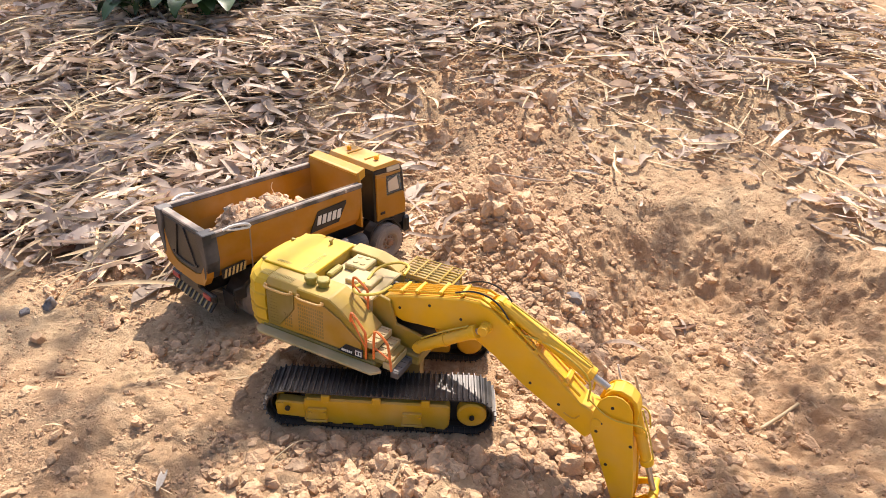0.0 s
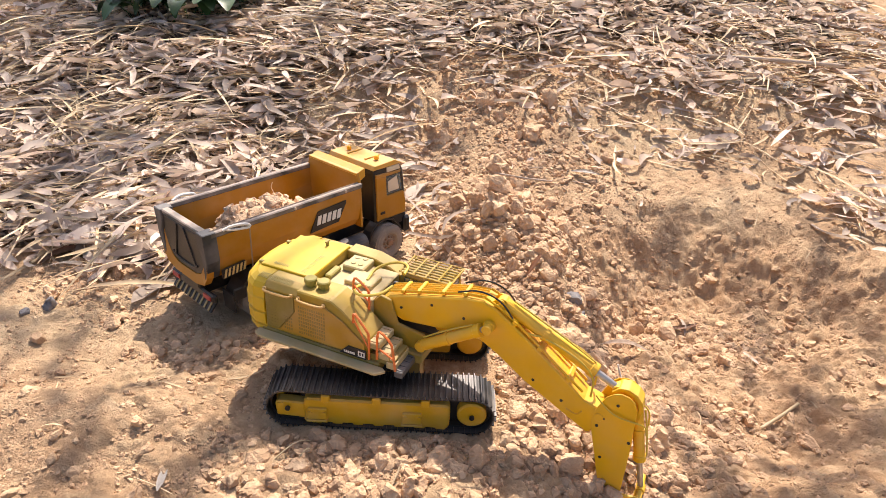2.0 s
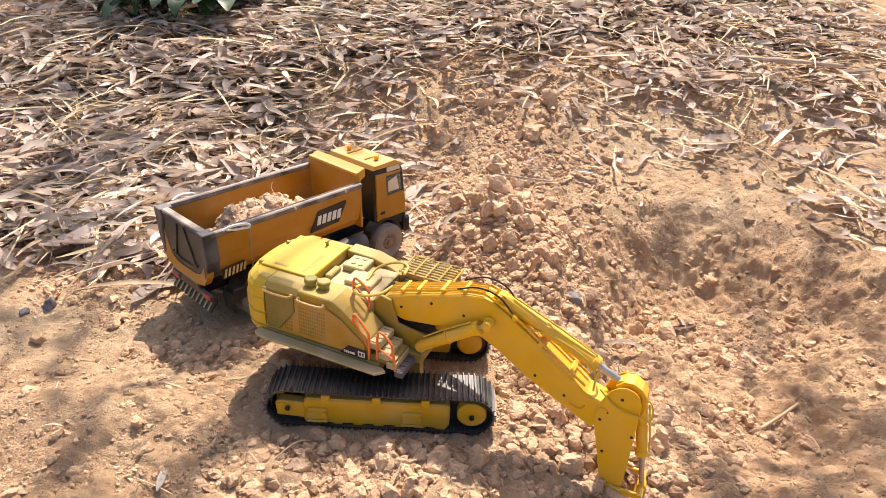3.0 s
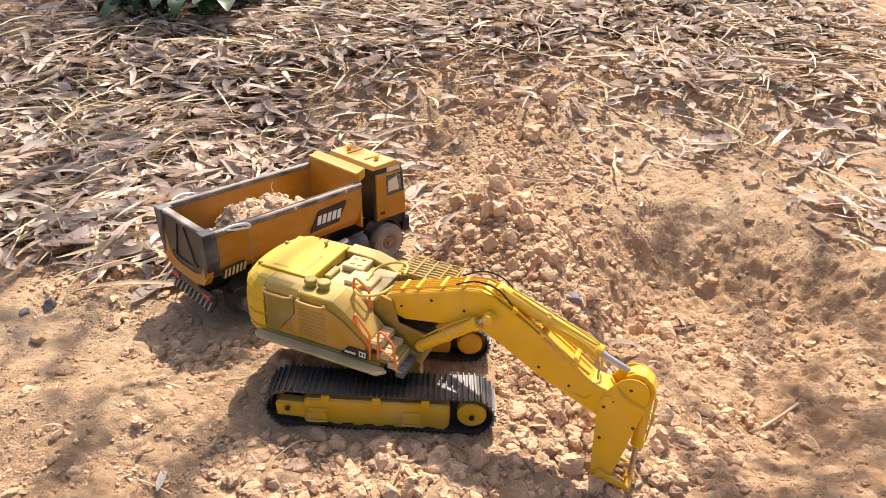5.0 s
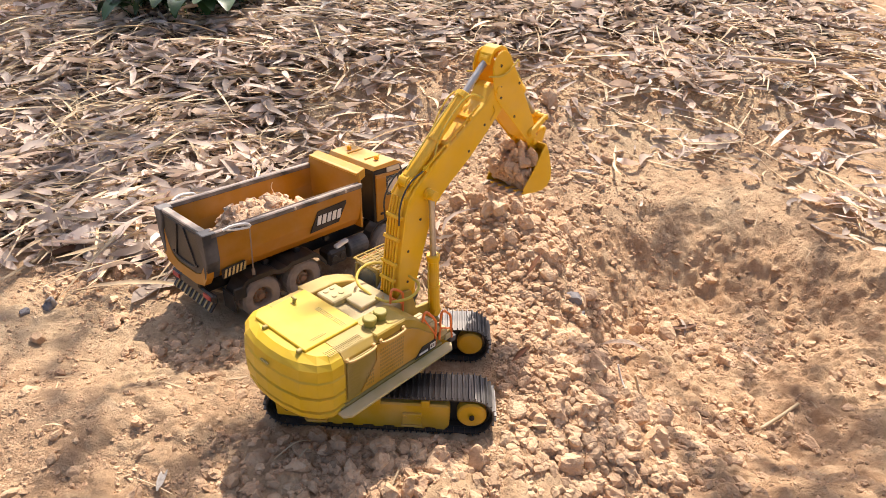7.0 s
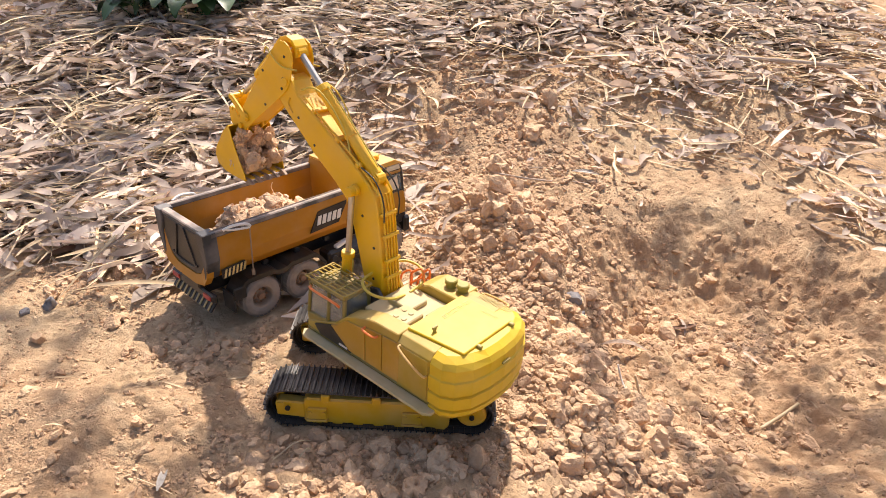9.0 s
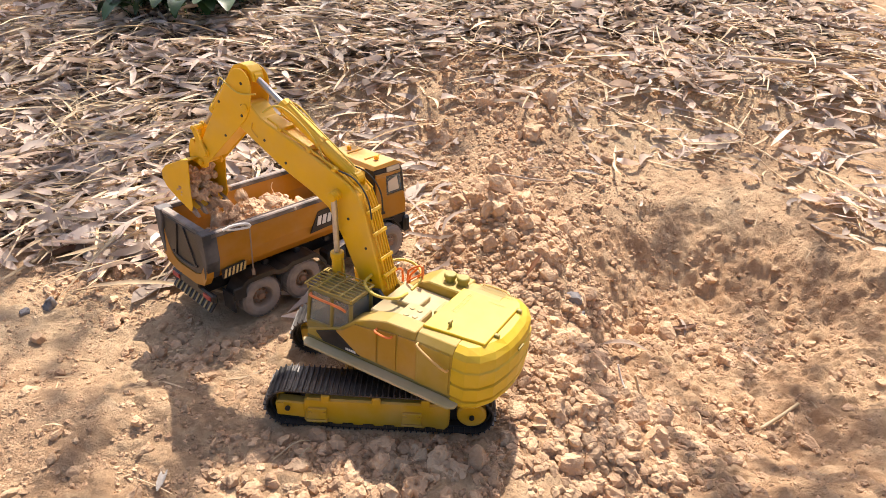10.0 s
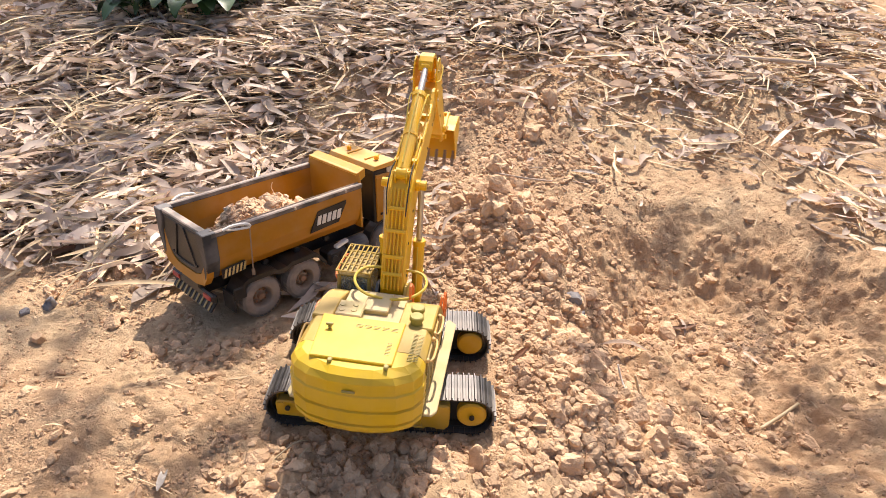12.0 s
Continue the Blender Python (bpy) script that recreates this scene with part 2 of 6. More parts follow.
def tube(bm, pts, r, seg=7, rounds=2):
    """A bent tube through pts, with its corners rounded."""
    pts = [Vector(p) for p in pts]
    for _ in range(rounds):
        q = [pts[0]]
        for a, b in zip(pts, pts[1:]):
            q += [a.lerp(b, 0.25), a.lerp(b, 0.75)]
        pts = q + [pts[-1]]
    rings = []
    side = None
    for i, p in enumerate(pts):
        d = (pts[min(i + 1, len(pts) - 1)] - pts[max(i - 1, 0)]).normalized()
        if side is None:
            side = d.orthogonal().normalized()
        side = (side - d * side.dot(d)).normalized()
        up = d.cross(side)
        rings.append([bm.verts.new(p + (side * math.cos(k * math.tau / seg) + up * math.sin(k * math.tau / seg)) * r) for k in range(seg)])
    for a, b in zip(rings, rings[1:]):
        for k in range(seg):
            bm.faces.new((a[k], a[(k + 1) % seg], b[(k + 1) % seg], b[k]))
    bm.faces.new(rings[0][::-1])
    bm.faces.new(rings[-1])
    return bm


def ring_lathe(bm, profile, seg=32, m=None):
    """A body of revolution about y: profile (radius, y) closed round."""
    rings = []
    for k in range(seg):
        a = k * math.tau / seg
        ring = []
        for r, y in profile:
            v = Vector((r * math.cos(a), y, r * math.sin(a)))
            ring.append(bm.verts.new(m @ v if m else v))
        rings.append(ring)
    n = len(profile)
    for k in range(seg):
        a, b = rings[k], rings[(k + 1) % seg]
        for i in range(n):
            j = (i + 1) % n
            bm.faces.new((a[i], a[j], b[j], b[i]))
    return bm


def smooth01(a, b, x):
    t = np.clip((x - a) / (b - a), 0, 1)
    return t * t * (3 - 2 * t)

# ---------------------------------------------------------------- ground


def lattice(n, seed):
    return np.random.RandomState(seed).rand(n, n)


def value_noise(x, y, scale, seed, octaves=4, gain=0.5):
    """Smooth noise in 0..1 on arrays."""
    out, amp, tot = np.zeros_like(x, dtype=float), 1.0, 0.0
    for o in range(octaves):
        g = lattice(64, seed + o)
        u, v = x * scale + 17.3 * o, y * scale + 5.1 * o
        iu, iv = np.floor(u).astype(int), np.floor(v).astype(int)
        fu, fv = u - iu, v - iv
        fu, fv = fu * fu * (3 - 2 * fu), fv * fv * (3 - 2 * fv)
        a, b = g[iu % 64, iv % 64], g[(iu + 1) % 64, iv % 64]
        c, d = g[iu % 64, (iv + 1) % 64], g[(iu + 1) % 64, (iv + 1) % 64]
        out += amp * ((a * (1 - fu) + b * fu) * (1 - fv) + (c * (1 - fu) + d * fu) * fv)
        tot += amp
        amp *= gain
        scale *= 2
    return out / tot


TRUCK = pose(-0.3298, 0.2391, 0.0072, -2.1, 0, 47.03)


def gauss(x, y, cx, cy, sx, sy=None):
    sy = sy or sx
    return np.exp(-((x - cx) / sx) ** 2 - ((y - cy) / sy) ** 2)


def truck_frame(x, y):
    c, s = math.cos(radians(47.03)), math.sin(radians(47.03))
    dx, dy = x + 0.3298, y - 0.2391
    return c * dx + s * dy, -s * dx + c * dy


def pit_depth(x, y):
    """0 outside the dug pit, 1 on its floor; the far wall is steep, the near side runs out gently."""
    wob = (value_noise(x, y, 4.0, 40, 4) - 0.5) * 0.34 + (value_noise(x, y, 13.0, 44, 3) - 0.5) * 0.12
    dy = y - 0.22
    r = np.hypot((x - 0.72) / np.where(x > 0.72, 0.56, 0.44), dy / np.where(dy > 0, 0.64, 0.46)) + wob * 0.8
    back = smooth01(-0.05, 0.35, dy)
    lo = 0.35 + 0.15 * back
    return 1 - smooth01(lo, 1.0 + 0.12 * (1 - back), r)


def trodden(x, y):
    """1 where the soil is worn smooth and nearly bare, 0 where it is loose."""
    g = 0.45 * gauss(x, y, -0.50, -0.10, 0.28, 0.17) + 0.9 * gauss(x, y, 0.86, 0.84, 0.34, 0.24) + 0.7 * gauss(x, y, 0.80, -0.06, 0.26, 0.14) + 0.3 * gauss(x, y, -0.75, 0.12, 0.22, 0.12)
    return np.clip(g, 0, 1)


def height(x, y):
    """Height of the soil at x, y (arrays)."""
    x, y = np.asarray(x, float), np.asarray(y, float)
    rise = np.maximum(y - 0.72, 0)
    h = 0.26 * rise * smooth01(0, 0.7, rise) * (1 - 0.5 * smooth01(3, 8, y)) + 0.03 * smooth01(0.5, 0.9, y)
    loose = 1 - 0.6 * trodden(x, y)
    h = h + (value_noise(x, y, 2.2, 3, 3) - 0.5) * 0.05 + (value_noise(x, y, 9, 9, 4) - 0.5) * 0.022
    h = h + ((value_noise(x, y, 30, 15, 3) - 0.5) * 0.013 + (value_noise(x, y, 95, 18, 2) - 0.5) * 0.006) * loose
    h = h + 0.105 * gauss(x, y, 0.22, 0.55, 0.11, 0.15) + 0.05 * gauss(x, y, 0.33, 0.95, 0.2, 0.3) + 0.03 * gauss(x, y, 0.15, 1.5, 0.3, 0.4)
    h = h + 0.035 * gauss(x, y, -0.45, -0.12, 0.16, 0.07) - 0.02 * gauss(x, y, -0.62, 0.08, 0.14, 0.1)
    d = pit_depth(x, y)
    h = h - 0.155 * d + (value_noise(x, y, 7, 21, 4) - 0.5) * 0.06 * d + (value_noise(x, y, 16, 26, 4) - 0.5) * 0.16 * d * (1 - d) + 0.05 * gauss(x, y, 0.98, 0.1, 0.22, 0.2)
    h = h + 0.055 * gauss(x, y, 0.37, 0.06, 0.10, 0.13) - 0.10 * gauss(x, y, 0.46, -0.26, 0.16, 0.13) + 0.035 * gauss(x, y, 0.34, 0.36, 0.09, 0.14)
    # the machines have pressed the soil flat where they stand
    tx, ty = truck_frame(x, y)
    k = (1 - smooth01(0.0, 0.09, np.abs(tx - 0.165) - 0.225)) * (1 - smooth01(0.0, 0.07, np.abs(ty) - 0.10))
    h = h * (1 - k) + 0.004 * k
    e = (1 - smooth01(0.0, 0.09, np.abs(x) - 0.185)) * (1 - smooth01(0.0, 0.06, np.abs(y) - 0.125))
    return h * (1 - e) + (0.000 - 0.02 * x) * e


def lumps(x, y, size, seed):
    """Rounded lumps half sunk in the soil: 0 in the joints, up to 1 on top, of about the given size."""
    g = np.random.RandomState(seed).rand(64, 64, 3)
    u, v = x / size, y / size
    iu, iv = np.floor(u).astype(int), np.floor(v).astype(int)
    best = np.zeros_like(u)
    for du in (-1, 0, 1):
        for dv in (-1, 0, 1):
            c = g[(iu + du) % 64, (iv + dv) % 64]
            d2 = (iu + du + c[..., 0] - u) ** 2 + (iv + dv + c[..., 1] - v) ** 2
            big = 0.25 + 0.75 * c[..., 2] ** 2
            best = np.maximum(best, big * np.clip(1 - d2 / (0.55 * big) ** 2 * 0.6, 0, 1) ** 0.7)
    return best


def relief(x, y):
    """Crumbs and clods that are part of the soil's surface."""
    wx, wy = x + 0.006 * value_noise(x, y, 60, 71, 2), y + 0.006 * value_noise(x, y, 60, 75, 2)
    rough = np.clip(0.30 + 0.9 * smooth01(0.40, 0.62, value_noise(x, y, 5, 55, 4)) + 0.9 * smooth01(0.03, 0.3, pit_depth(x, y)), 0, 1.5) * (1 - 0.55 * trodden(x, y))
    near = 1 - smooth01(1.6, 2.2, y)
    return near * rough * (0.009 * lumps(wx, wy, 0.030, 81) + 0.0065 * lumps(wx, wy, 0.015, 82)) + near * 0.002 * (value_noise(x, y, 150, 83, 2) - 0.5)


def axis_steps(a, b, fine, far_a, far_b):
    mid = list(np.arange(a, b, fine))
    left, s, p = [], fine, a
    while p > far_a:
        s = min(s * 1.22, 0.012) if p > 1.6 * a - 0.2 else s * 1.22
        p -= s
        left.append(p)
    right, s, p = [], fine, mid[-1]
    while p < far_b:
        s = min(s * 1.22, 0.012) if p < b + 0.8 else s * 1.22
        p += s
        right.append(p)
    return np.array(left[::-1] + mid + right)


def build_ground():
    xs = axis_steps(-0.8, 1.25, 0.0042, -80, 80)
    ys = axis_steps(-0.36, 1.0, 0.0042, -60, 120)
    gx, gy = np.meshgrid(xs, ys)
    gz = height(gx, gy) + relief(gx, gy)
    nx, ny = len(xs), len(ys)
    co = np.stack([gx.ravel(), gy.ravel(), gz.ravel()], 1)
    i = (np.arange(ny - 1)[:, None] * nx + np.arange(nx - 1)[None]).ravel()
    faces = np.stack([i, i + 1, i + nx + 1, i + nx], 1)
    me = bpy.data.meshes.new("ground")
    me.from_pydata(co.tolist(), [], faces.tolist())
    me.materials.append(M_SOIL)
    dug = np.clip(1.3 * smooth01(0.05, 0.4, pit_depth(gx, gy)) + rubble_density(gx, gy) * 0.7, 0, 1)
    me.attributes.new("dug", "FLOAT", "POINT").data.foreach_set("value", dug.ravel().astype(np.float32))
    me.polygons.foreach_set("use_smooth", np.ones(len(faces), bool))
    return tagged(new("ground", me), "dry pinkish clay soil with a dug pit and a rising bank", "ground", kind="structure")


def rock_shape(seed, sub):
    """One rough clod of radius about 1: vertices and triangles."""
    bm = bmesh.new()
    bmesh.ops.create_icosphere(bm, subdivisions=sub, radius=1)
    off = Vector((seed * 7.1, seed * 3.3, seed * 1.7))
    for v in bm.verts:
        k = 1 + 0.55 * noise.noise(v.co * 1.1 + off) + 0.40 * noise.noise(v.co * 2.8 + off) + (0.22 * noise.noise(v.co * 6.5 + off) if sub > 2 else 0)
        v.co *= k
    rs = np.random.RandomState(seed)
    # a few flat broken sides
    for _ in range(6):
        d = Vector(rs.normal(size=3)).normalized()
        lim = 0.48 + 0.22 * rs.rand()
        for v in bm.verts:
            over = v.co.dot(d) - lim
            if over > 0:
                v.co -= d * over * 0.85
    bm.verts.ensure_lookup_table()
    vs = np.array([v.co[:] for v in bm.verts])
    fs = np.array([[v.index for v in f.verts] for f in bm.faces])
    bm.free()
    return vs, fs


ROCKS = [rock_shape(s, 3) for s in range(10)]
ROCKS_SMALL = [rock_shape(30 + s, 1) for s in range(8)]
ROCKS_MID = [rock_shape(60 + s, 2) for s in range(8)]


def random_turns(n, rs):
    q = rs.normal(size=(n, 4))
    q /= np.linalg.norm(q, axis=1)[:, None]
    w, x, y, z = q.T
    return np.stack([1 - 2 * (y * y + z * z), 2 * (x * y - z * w), 2 * (x * z + y * w),
                     2 * (x * y + z * w), 1 - 2 * (x * x + z * z), 2 * (y * z - x * w),
                     2 * (x * z - y * w), 2 * (y * z + x * w), 1 - 2 * (x * x + y * y)], 1).reshape(n, 3, 3)


def joined(name, vs, fs, mat, label, category):
    me = bpy.data.meshes.new(name)
    v, f = np.concatenate(vs), np.concatenate(fs)
    me.from_pydata(v.tolist(), [], f.tolist())
    me.materials.append(mat)
    return tagged(new(name, me), label, category, kind="stuff")


def blocked(x, y, margin=0.0):
    """True where a machine stands."""
    tx, ty = truck_frame(x, y)
    a = (np.abs(tx - 0.165) < 0.26 + margin) & (np.abs(ty) < 0.102 + margin)
    b = (np.abs(x) < 0.19 + margin) & (np.abs(y) < 0.128 + margin)
    return a | b


def rubble_density(x, y):
    """How thickly clods lie."""
    n = value_noise(x, y, 5, 77, 3)
    d = 0.06 + 0 * x
    d = d + 1.0 * gauss(x, y, 0.22, 0.55, 0.17, 0.2)
    d = d + 1.0 * gauss(x, y, 0.30, -0.08, 0.16, 0.26) + 0.9 * gauss(x, y, 0.05, -0.20, 0.28, 0.09)
    d = d + 0.8 * gauss(x, y, 0.38, 0.30, 0.11, 0.22) + 0.7 * gauss(x, y, 0.28, 1.15, 0.28, 0.45)
    d = d + 0.10 * smooth01(0.1, 0.5, pit_depth(x, y)) + 0.12 * gauss(x, y, 0.60, 0.10, 0.22, 0.2) + 0.55 * gauss(x, y, -0.33, 0.05, 0.14, 0.08)
    d = d + 0.7 * gauss(x, y, -0.72, 0.36, 0.16, 0.13) + 0.45 * gauss(x, y, -0.36, 0.62, 0.12, 0.1)
    d = d + 0.08 * gauss(x, y, -0.15, -0.3, 0.5, 0.12) + 0.5 * gauss(x, y, 0.9, -0.18, 0.12, 0.08)
    d = d + 0.35 * gauss(x, y, 0.6, 0.42, 0.2, 0.08) + 0.6 * gauss(x, y, 0.76, 0.34, 0.13, 0.07) + 0.7 * gauss(x, y, 0.62, 0.05, 0.16, 0.06)
    band = np.abs((x - 0.18) * 0.92 + (y - 0.62) * 0.36) + 9 * np.maximum(np.abs((y - 0.28)) - 0.42, 0)
    d = d + 0.9 * np.exp(-(band / 0.10) ** 2)
    return np.clip(d * (0.35 + 1.3 * n), 0, 1.2) * (1 - 0.85 * trodden(x, y))


def pick_places(n, x0, x1, y0, y1, dens, seed, margin=0.0):
    rs = np.random.RandomState(seed)
    x, y = rs.uniform(x0, x1, n), rs.uniform(y0, y1, n)
    keep = (rs.rand(n) < dens(x, y)) & ~blocked(x, y, margin)
    return x[keep], y[keep], rs


def rubble(name, n, shapes, rmin, rmax, power, seed, label, sink=0.35, margin=0.0, dens=None, mat=None, bounds=(-1.15, 1.35, -0.42, 1.9)):
    x, y, rs = pick_places(n, *bounds, dens or rubble_density, seed, margin)
    k = len(x)
    r = rmin + (rmax - rmin) * rs.rand(k) ** power
    z = height(x, y)
    turn = random_turns(k, rs)
    stretch = 0.75 + 0.5 * rs.rand(k, 3)
    which = rs.randint(0, len(shapes), k)
    vs, fs, base = [], [], 0
    for s, (sv, sf) in enumerate(shapes):
        ids = np.where(which == s)[0]
        if not len(ids):
            continue
        w = np.einsum("kij,kvj->kvi", turn[ids], sv[None] * stretch[ids][:, None]) * r[ids][:, None, None]
        w[:, :, 2] *= 0.8
        w += np.stack([x[ids], y[ids], z[ids] + r[ids] * sink], 1)[:, None]
        vs.append(w.reshape(-1, 3))
        fs.append((sf[None] + (np.arange(len(ids)) * len(sv))[:, None, None]).reshape(-1, 3) + base)
        base += len(ids) * len(sv)
    return joined(name, vs, fs, mat or M_CLOD, label, "soil")


def litter_density(x, y):
    n = value_noise(x, y, 3, 91, 3)
    left = (0.22 * smooth01(0.20, -0.10, x) + 0.78 * smooth01(-0.12, -0.40, x + 0.22 * (y - 0.6))) * smooth01(0.28, 0.48, y + 0.25 * (x + 0.8))
    back = 0.15 * smooth01(1.0, 1.25, y) + 0.85 * smooth01(1.32, 1.72, y - 0.12 * smooth01(0.3, 0.7, x) + 0.12 * (x < 0) * 1.0)
    right = smooth01(0.45, 0.80, x) * (0.13 * smooth01(0.90, 1.05, y) + 0.30 * smooth01(1.15, 1.50, y))
    edge = 0.55 * gauss(x, y, 1.24, 0.76, 0.10, 0.13)
    d = np.maximum(np.maximum(left, back), np.maximum(right, edge))
    ends = (1 - smooth01(1.35, 1.85, np.abs(x - 0.15) + 0.4 * (n - 0.5))) * (1 - smooth01(2.1, 2.6, y + 0.5 * (n - 0.5)))
    return np.clip(d * (0.45 + 1.1 * n), 0, 1) * ends


def crumb_density(x, y):
    return np.clip(0.22 + 0.30 * smooth01(0.1, -0.2, y) * smooth01(0.1, -0.2, x) + 0.75 * smooth01(0.46, 0.72, value_noise(x, y, 6, 55, 4)) * (1 - 0.75 * gauss(x, y, 0.85, -0.05, 0.35, 0.25)) + 0.7 * rubble_density(x, y), 0, 1) * (1 - 0.8 * litter_density(x, y)) * (1 - 0.75 * trodden(x, y))


build_ground()
NEAR = (-0.75, 1.05, -0.36, 0.95)
rubble("soil_grit", 110000, ROCKS_SMALL, 0.0012, 0.0034, 1.4, 4, "fine grit of dry pinkish soil on the ground", dens=crumb_density, bounds=NEAR, sink=0.1)
rubble("soil_crumbs", 52000, ROCKS_SMALL, 0.0026, 0.0070, 1.7, 5, "small crumbs of dry pinkish soil scattered on the ground", dens=crumb_density, sink=0.15)
rubble("soil_rubble", 27000, ROCKS_MID, 0.0045, 0.0150, 2.5, 6, "loose broken clods of dry clay soil", margin=0.006, bounds=NEAR, sink=0.25, dens=lambda x, y: rubble_density(x, y) ** 1.3)
rubble("bank_rubble", 9000, ROCKS_SMALL, 0.006, 0.017, 1.8, 7, "broken clods of clay on the bank", margin=0.006, bounds=(-0.8, 1.2, 0.7, 1.8), sink=0.1)


def clod(name, x, y, r, seed, label, z=None, mat=None, flat=0.85, sink=0.3, category="clod", group="loose clods"):
    vs, fs = ROCKS[seed % len(ROCKS)]
    me = bpy.data.meshes.new(name)
    me.from_pydata((vs * r).tolist(), [], fs.tolist())
    me.materials.append(mat or M_CLOD)
    ob = new(name, me)
    rs = np.random.RandomState(seed)
    z = float(height(np.array([x]), np.array([y]))[0]) + r * sink if z is None else z
    a = rs.uniform(0, 360, 3)
    ob.matrix_world = pose(x, y, z, *a) @ Matrix.Diagonal((1.15, 0.95, flat, 1))
    return tagged(ob, label, category, group)


def large_clods():
    x, y, rs = pick_places(1300, -0.9, 1.1, -0.34, 1.4, lambda a, b: rubble_density(a, b) ** 1.6, 12, 0.02)
    x, y = x[:280], y[:280]
    for i in range(len(x)):
        r = 0.009 + 0.014 * rs.rand() ** 2.4
        clod("clod", float(x[i]), float(y[i]), float(r), 100 + i, "dry pinkish clod of broken clay soil lying on the ground")
    big = [(0.21, 0.50, 0.034), (0.13, 0.60, 0.03), (0.29, 0.60, 0.028), (0.30, 0.50, 0.026), (0.24, 0.42, 0.022), (0.37, 0.46, 0.026),
           (0.43, 0.40, 0.024), (0.33, 0.34, 0.02), (0.40, 0.30, 0.026), (0.44, -0.02, 0.032), (0.47, -0.06, 0.026), (0.28, 0.72, 0.03),
           (0.39, 0.55, 0.022), (0.01, -0.16, 0.022), (-0.06, -0.155, 0.014), (0.10, -0.19, 0.018), (0.16, -0.19, 0.02), (0.24, 0.85, 0.035),
           (0.43, 1.22, 0.040), (0.08, 1.05, 0.03), (0.22, 1.2, 0.04), (0.35, 1.05, 0.035), (0.63, 0.38, 0.03), (0.70, 0.33, 0.025), (0.80, 0.02, 0.022), (0.17, 0.55, 0.026), (0.23, 0.58, 0.03), (0.19, 0.64, 0.024), (0.26, 0.53, 0.022), (0.33, 0.56, 0.026), (0.15, 0.46, 0.02),
           (0.28, 0.46, 0.024), (0.35, 0.41, 0.024), (0.41, 0.36, 0.022), (0.31, 0.66, 0.022), (0.25, 0.36, 0.018), (0.20, 0.41, 0.02), (0.50, 0.02, 0.03), (0.42, -0.09, 0.024), (0.36, -0.05, 0.02), (0.30, -0.16, 0.022), (0.37, -0.19, 0.02)]
    for i, (px, py, r) in enumerate(big):
        clod("large_clod", px, py, r, 400 + i, "large angular lump of dry clay in the rubble", sink=0.3, group="large clods")


large_clods()

# ---------------------------------------------------------------- leaf litter


def sparse_density(x, y):
    return np.clip(0.07 + 0.3 * gauss(x, y, 0.6, 0.95, 0.4, 0.2) + 0.12 * gauss(x, y, -0.1, 0.95, 0.25, 0.35), 0, 1)


def blade_field(name, n, dens, seed, lmin, lmax, wmin, wmax, curl, lift, mat, label, category, bounds=(-1.7, 2.0, 0.15, 2.6), power=1.0, seg=6, comb=0.0, pile=0.05):
    """Many folded, bent blades lying on one another; each is its own island."""
    x, y, rs = pick_places(n, *bounds, dens, seed, 0.01)
    k = len(x)
    L = lmin + (lmax - lmin) * rs.rand(k) ** power
    W = wmin + (wmax - wmin) * rs.rand(k)
    yaw = rs.rand(k) * math.tau if not comb else (value_noise(x, y, 2.5, seed + 5, 2) - 0.5) * 7 + rs.normal(size=k) * comb
    bend = rs.normal(size=k) * curl
    arch = rs.normal(size=k) * 0.6
    pitch = rs.normal(size=k) * lift
    roll = rs.normal(size=k) * 0.5
    z = height(x, y) + rs.rand(k) ** 1.5 * pile * litter_density(x, y) + 0.004
    u = np.linspace(-0.5, 0.5, seg + 1)
    ang = yaw[:, None] + bend[:, None] * u[None]
    step = (L / seg)[:, None]
    px = np.cumsum(np.cos(ang) * step, 1)
    py = np.cumsum(np.sin(ang) * step, 1)
    px, py = px - px.mean(1, keepdims=True), py - py.mean(1, keepdims=True)
    pz = np.sin(pitch)[:, None] * L[:, None] * u[None] + arch[:, None] * L[:, None] * (0.25 - u[None] ** 2) * 0.35
    w = W[:, None] * (0.10 + 0.90 * np.clip(1 - np.abs(2 * u[None]) ** 3.5, 0, 1) ** 0.8 * (1 - 0.35 * (u[None] + 0.5)))
    sx, sy = -np.sin(ang), np.cos(ang)
    tilt = roll[:, None] + 0.9 * bend[:, None] * u[None]
    mid = np.stack([px, py, pz], 2)
    sd = np.stack([sx * np.cos(tilt), sy * np.cos(tilt), np.sin(tilt)], 2) * w[:, :, None] * 0.5
    up = np.stack([0 * w, 0 * w, w * 0.22], 2)
    rows = np.stack([mid - sd + up, mid, mid + sd + up], 2)
    rows[..., 2] -= np.minimum(rows[..., 2].min((1, 2)), 0)[:, None, None] * 0.75
    rows += np.stack([x, y, z], 1)[:, None, None]
    # keep the blades above the soil
    gh = height(rows[..., 0], rows[..., 1])
    rows[..., 2] = np.maximum(rows[..., 2], gh + 0.0015)
    vs = rows.reshape(-1, 3)
    f = []
    for s in range(seg):
        for c in range(2):
            a = s * 3 + c
            f.append((a, a + 1, a + 4, a + 3))
    f = np.array(f)
    fs = (f[None] + (np.arange(k) * (seg + 1) * 3)[:, None, None]).reshape(-1, 4)
    ob = joined(name, [vs], [fs], mat, label, category)
    ob.data.polygons.foreach_set("use_smooth", np.ones(len(ob.data.polygons), bool))
    return ob


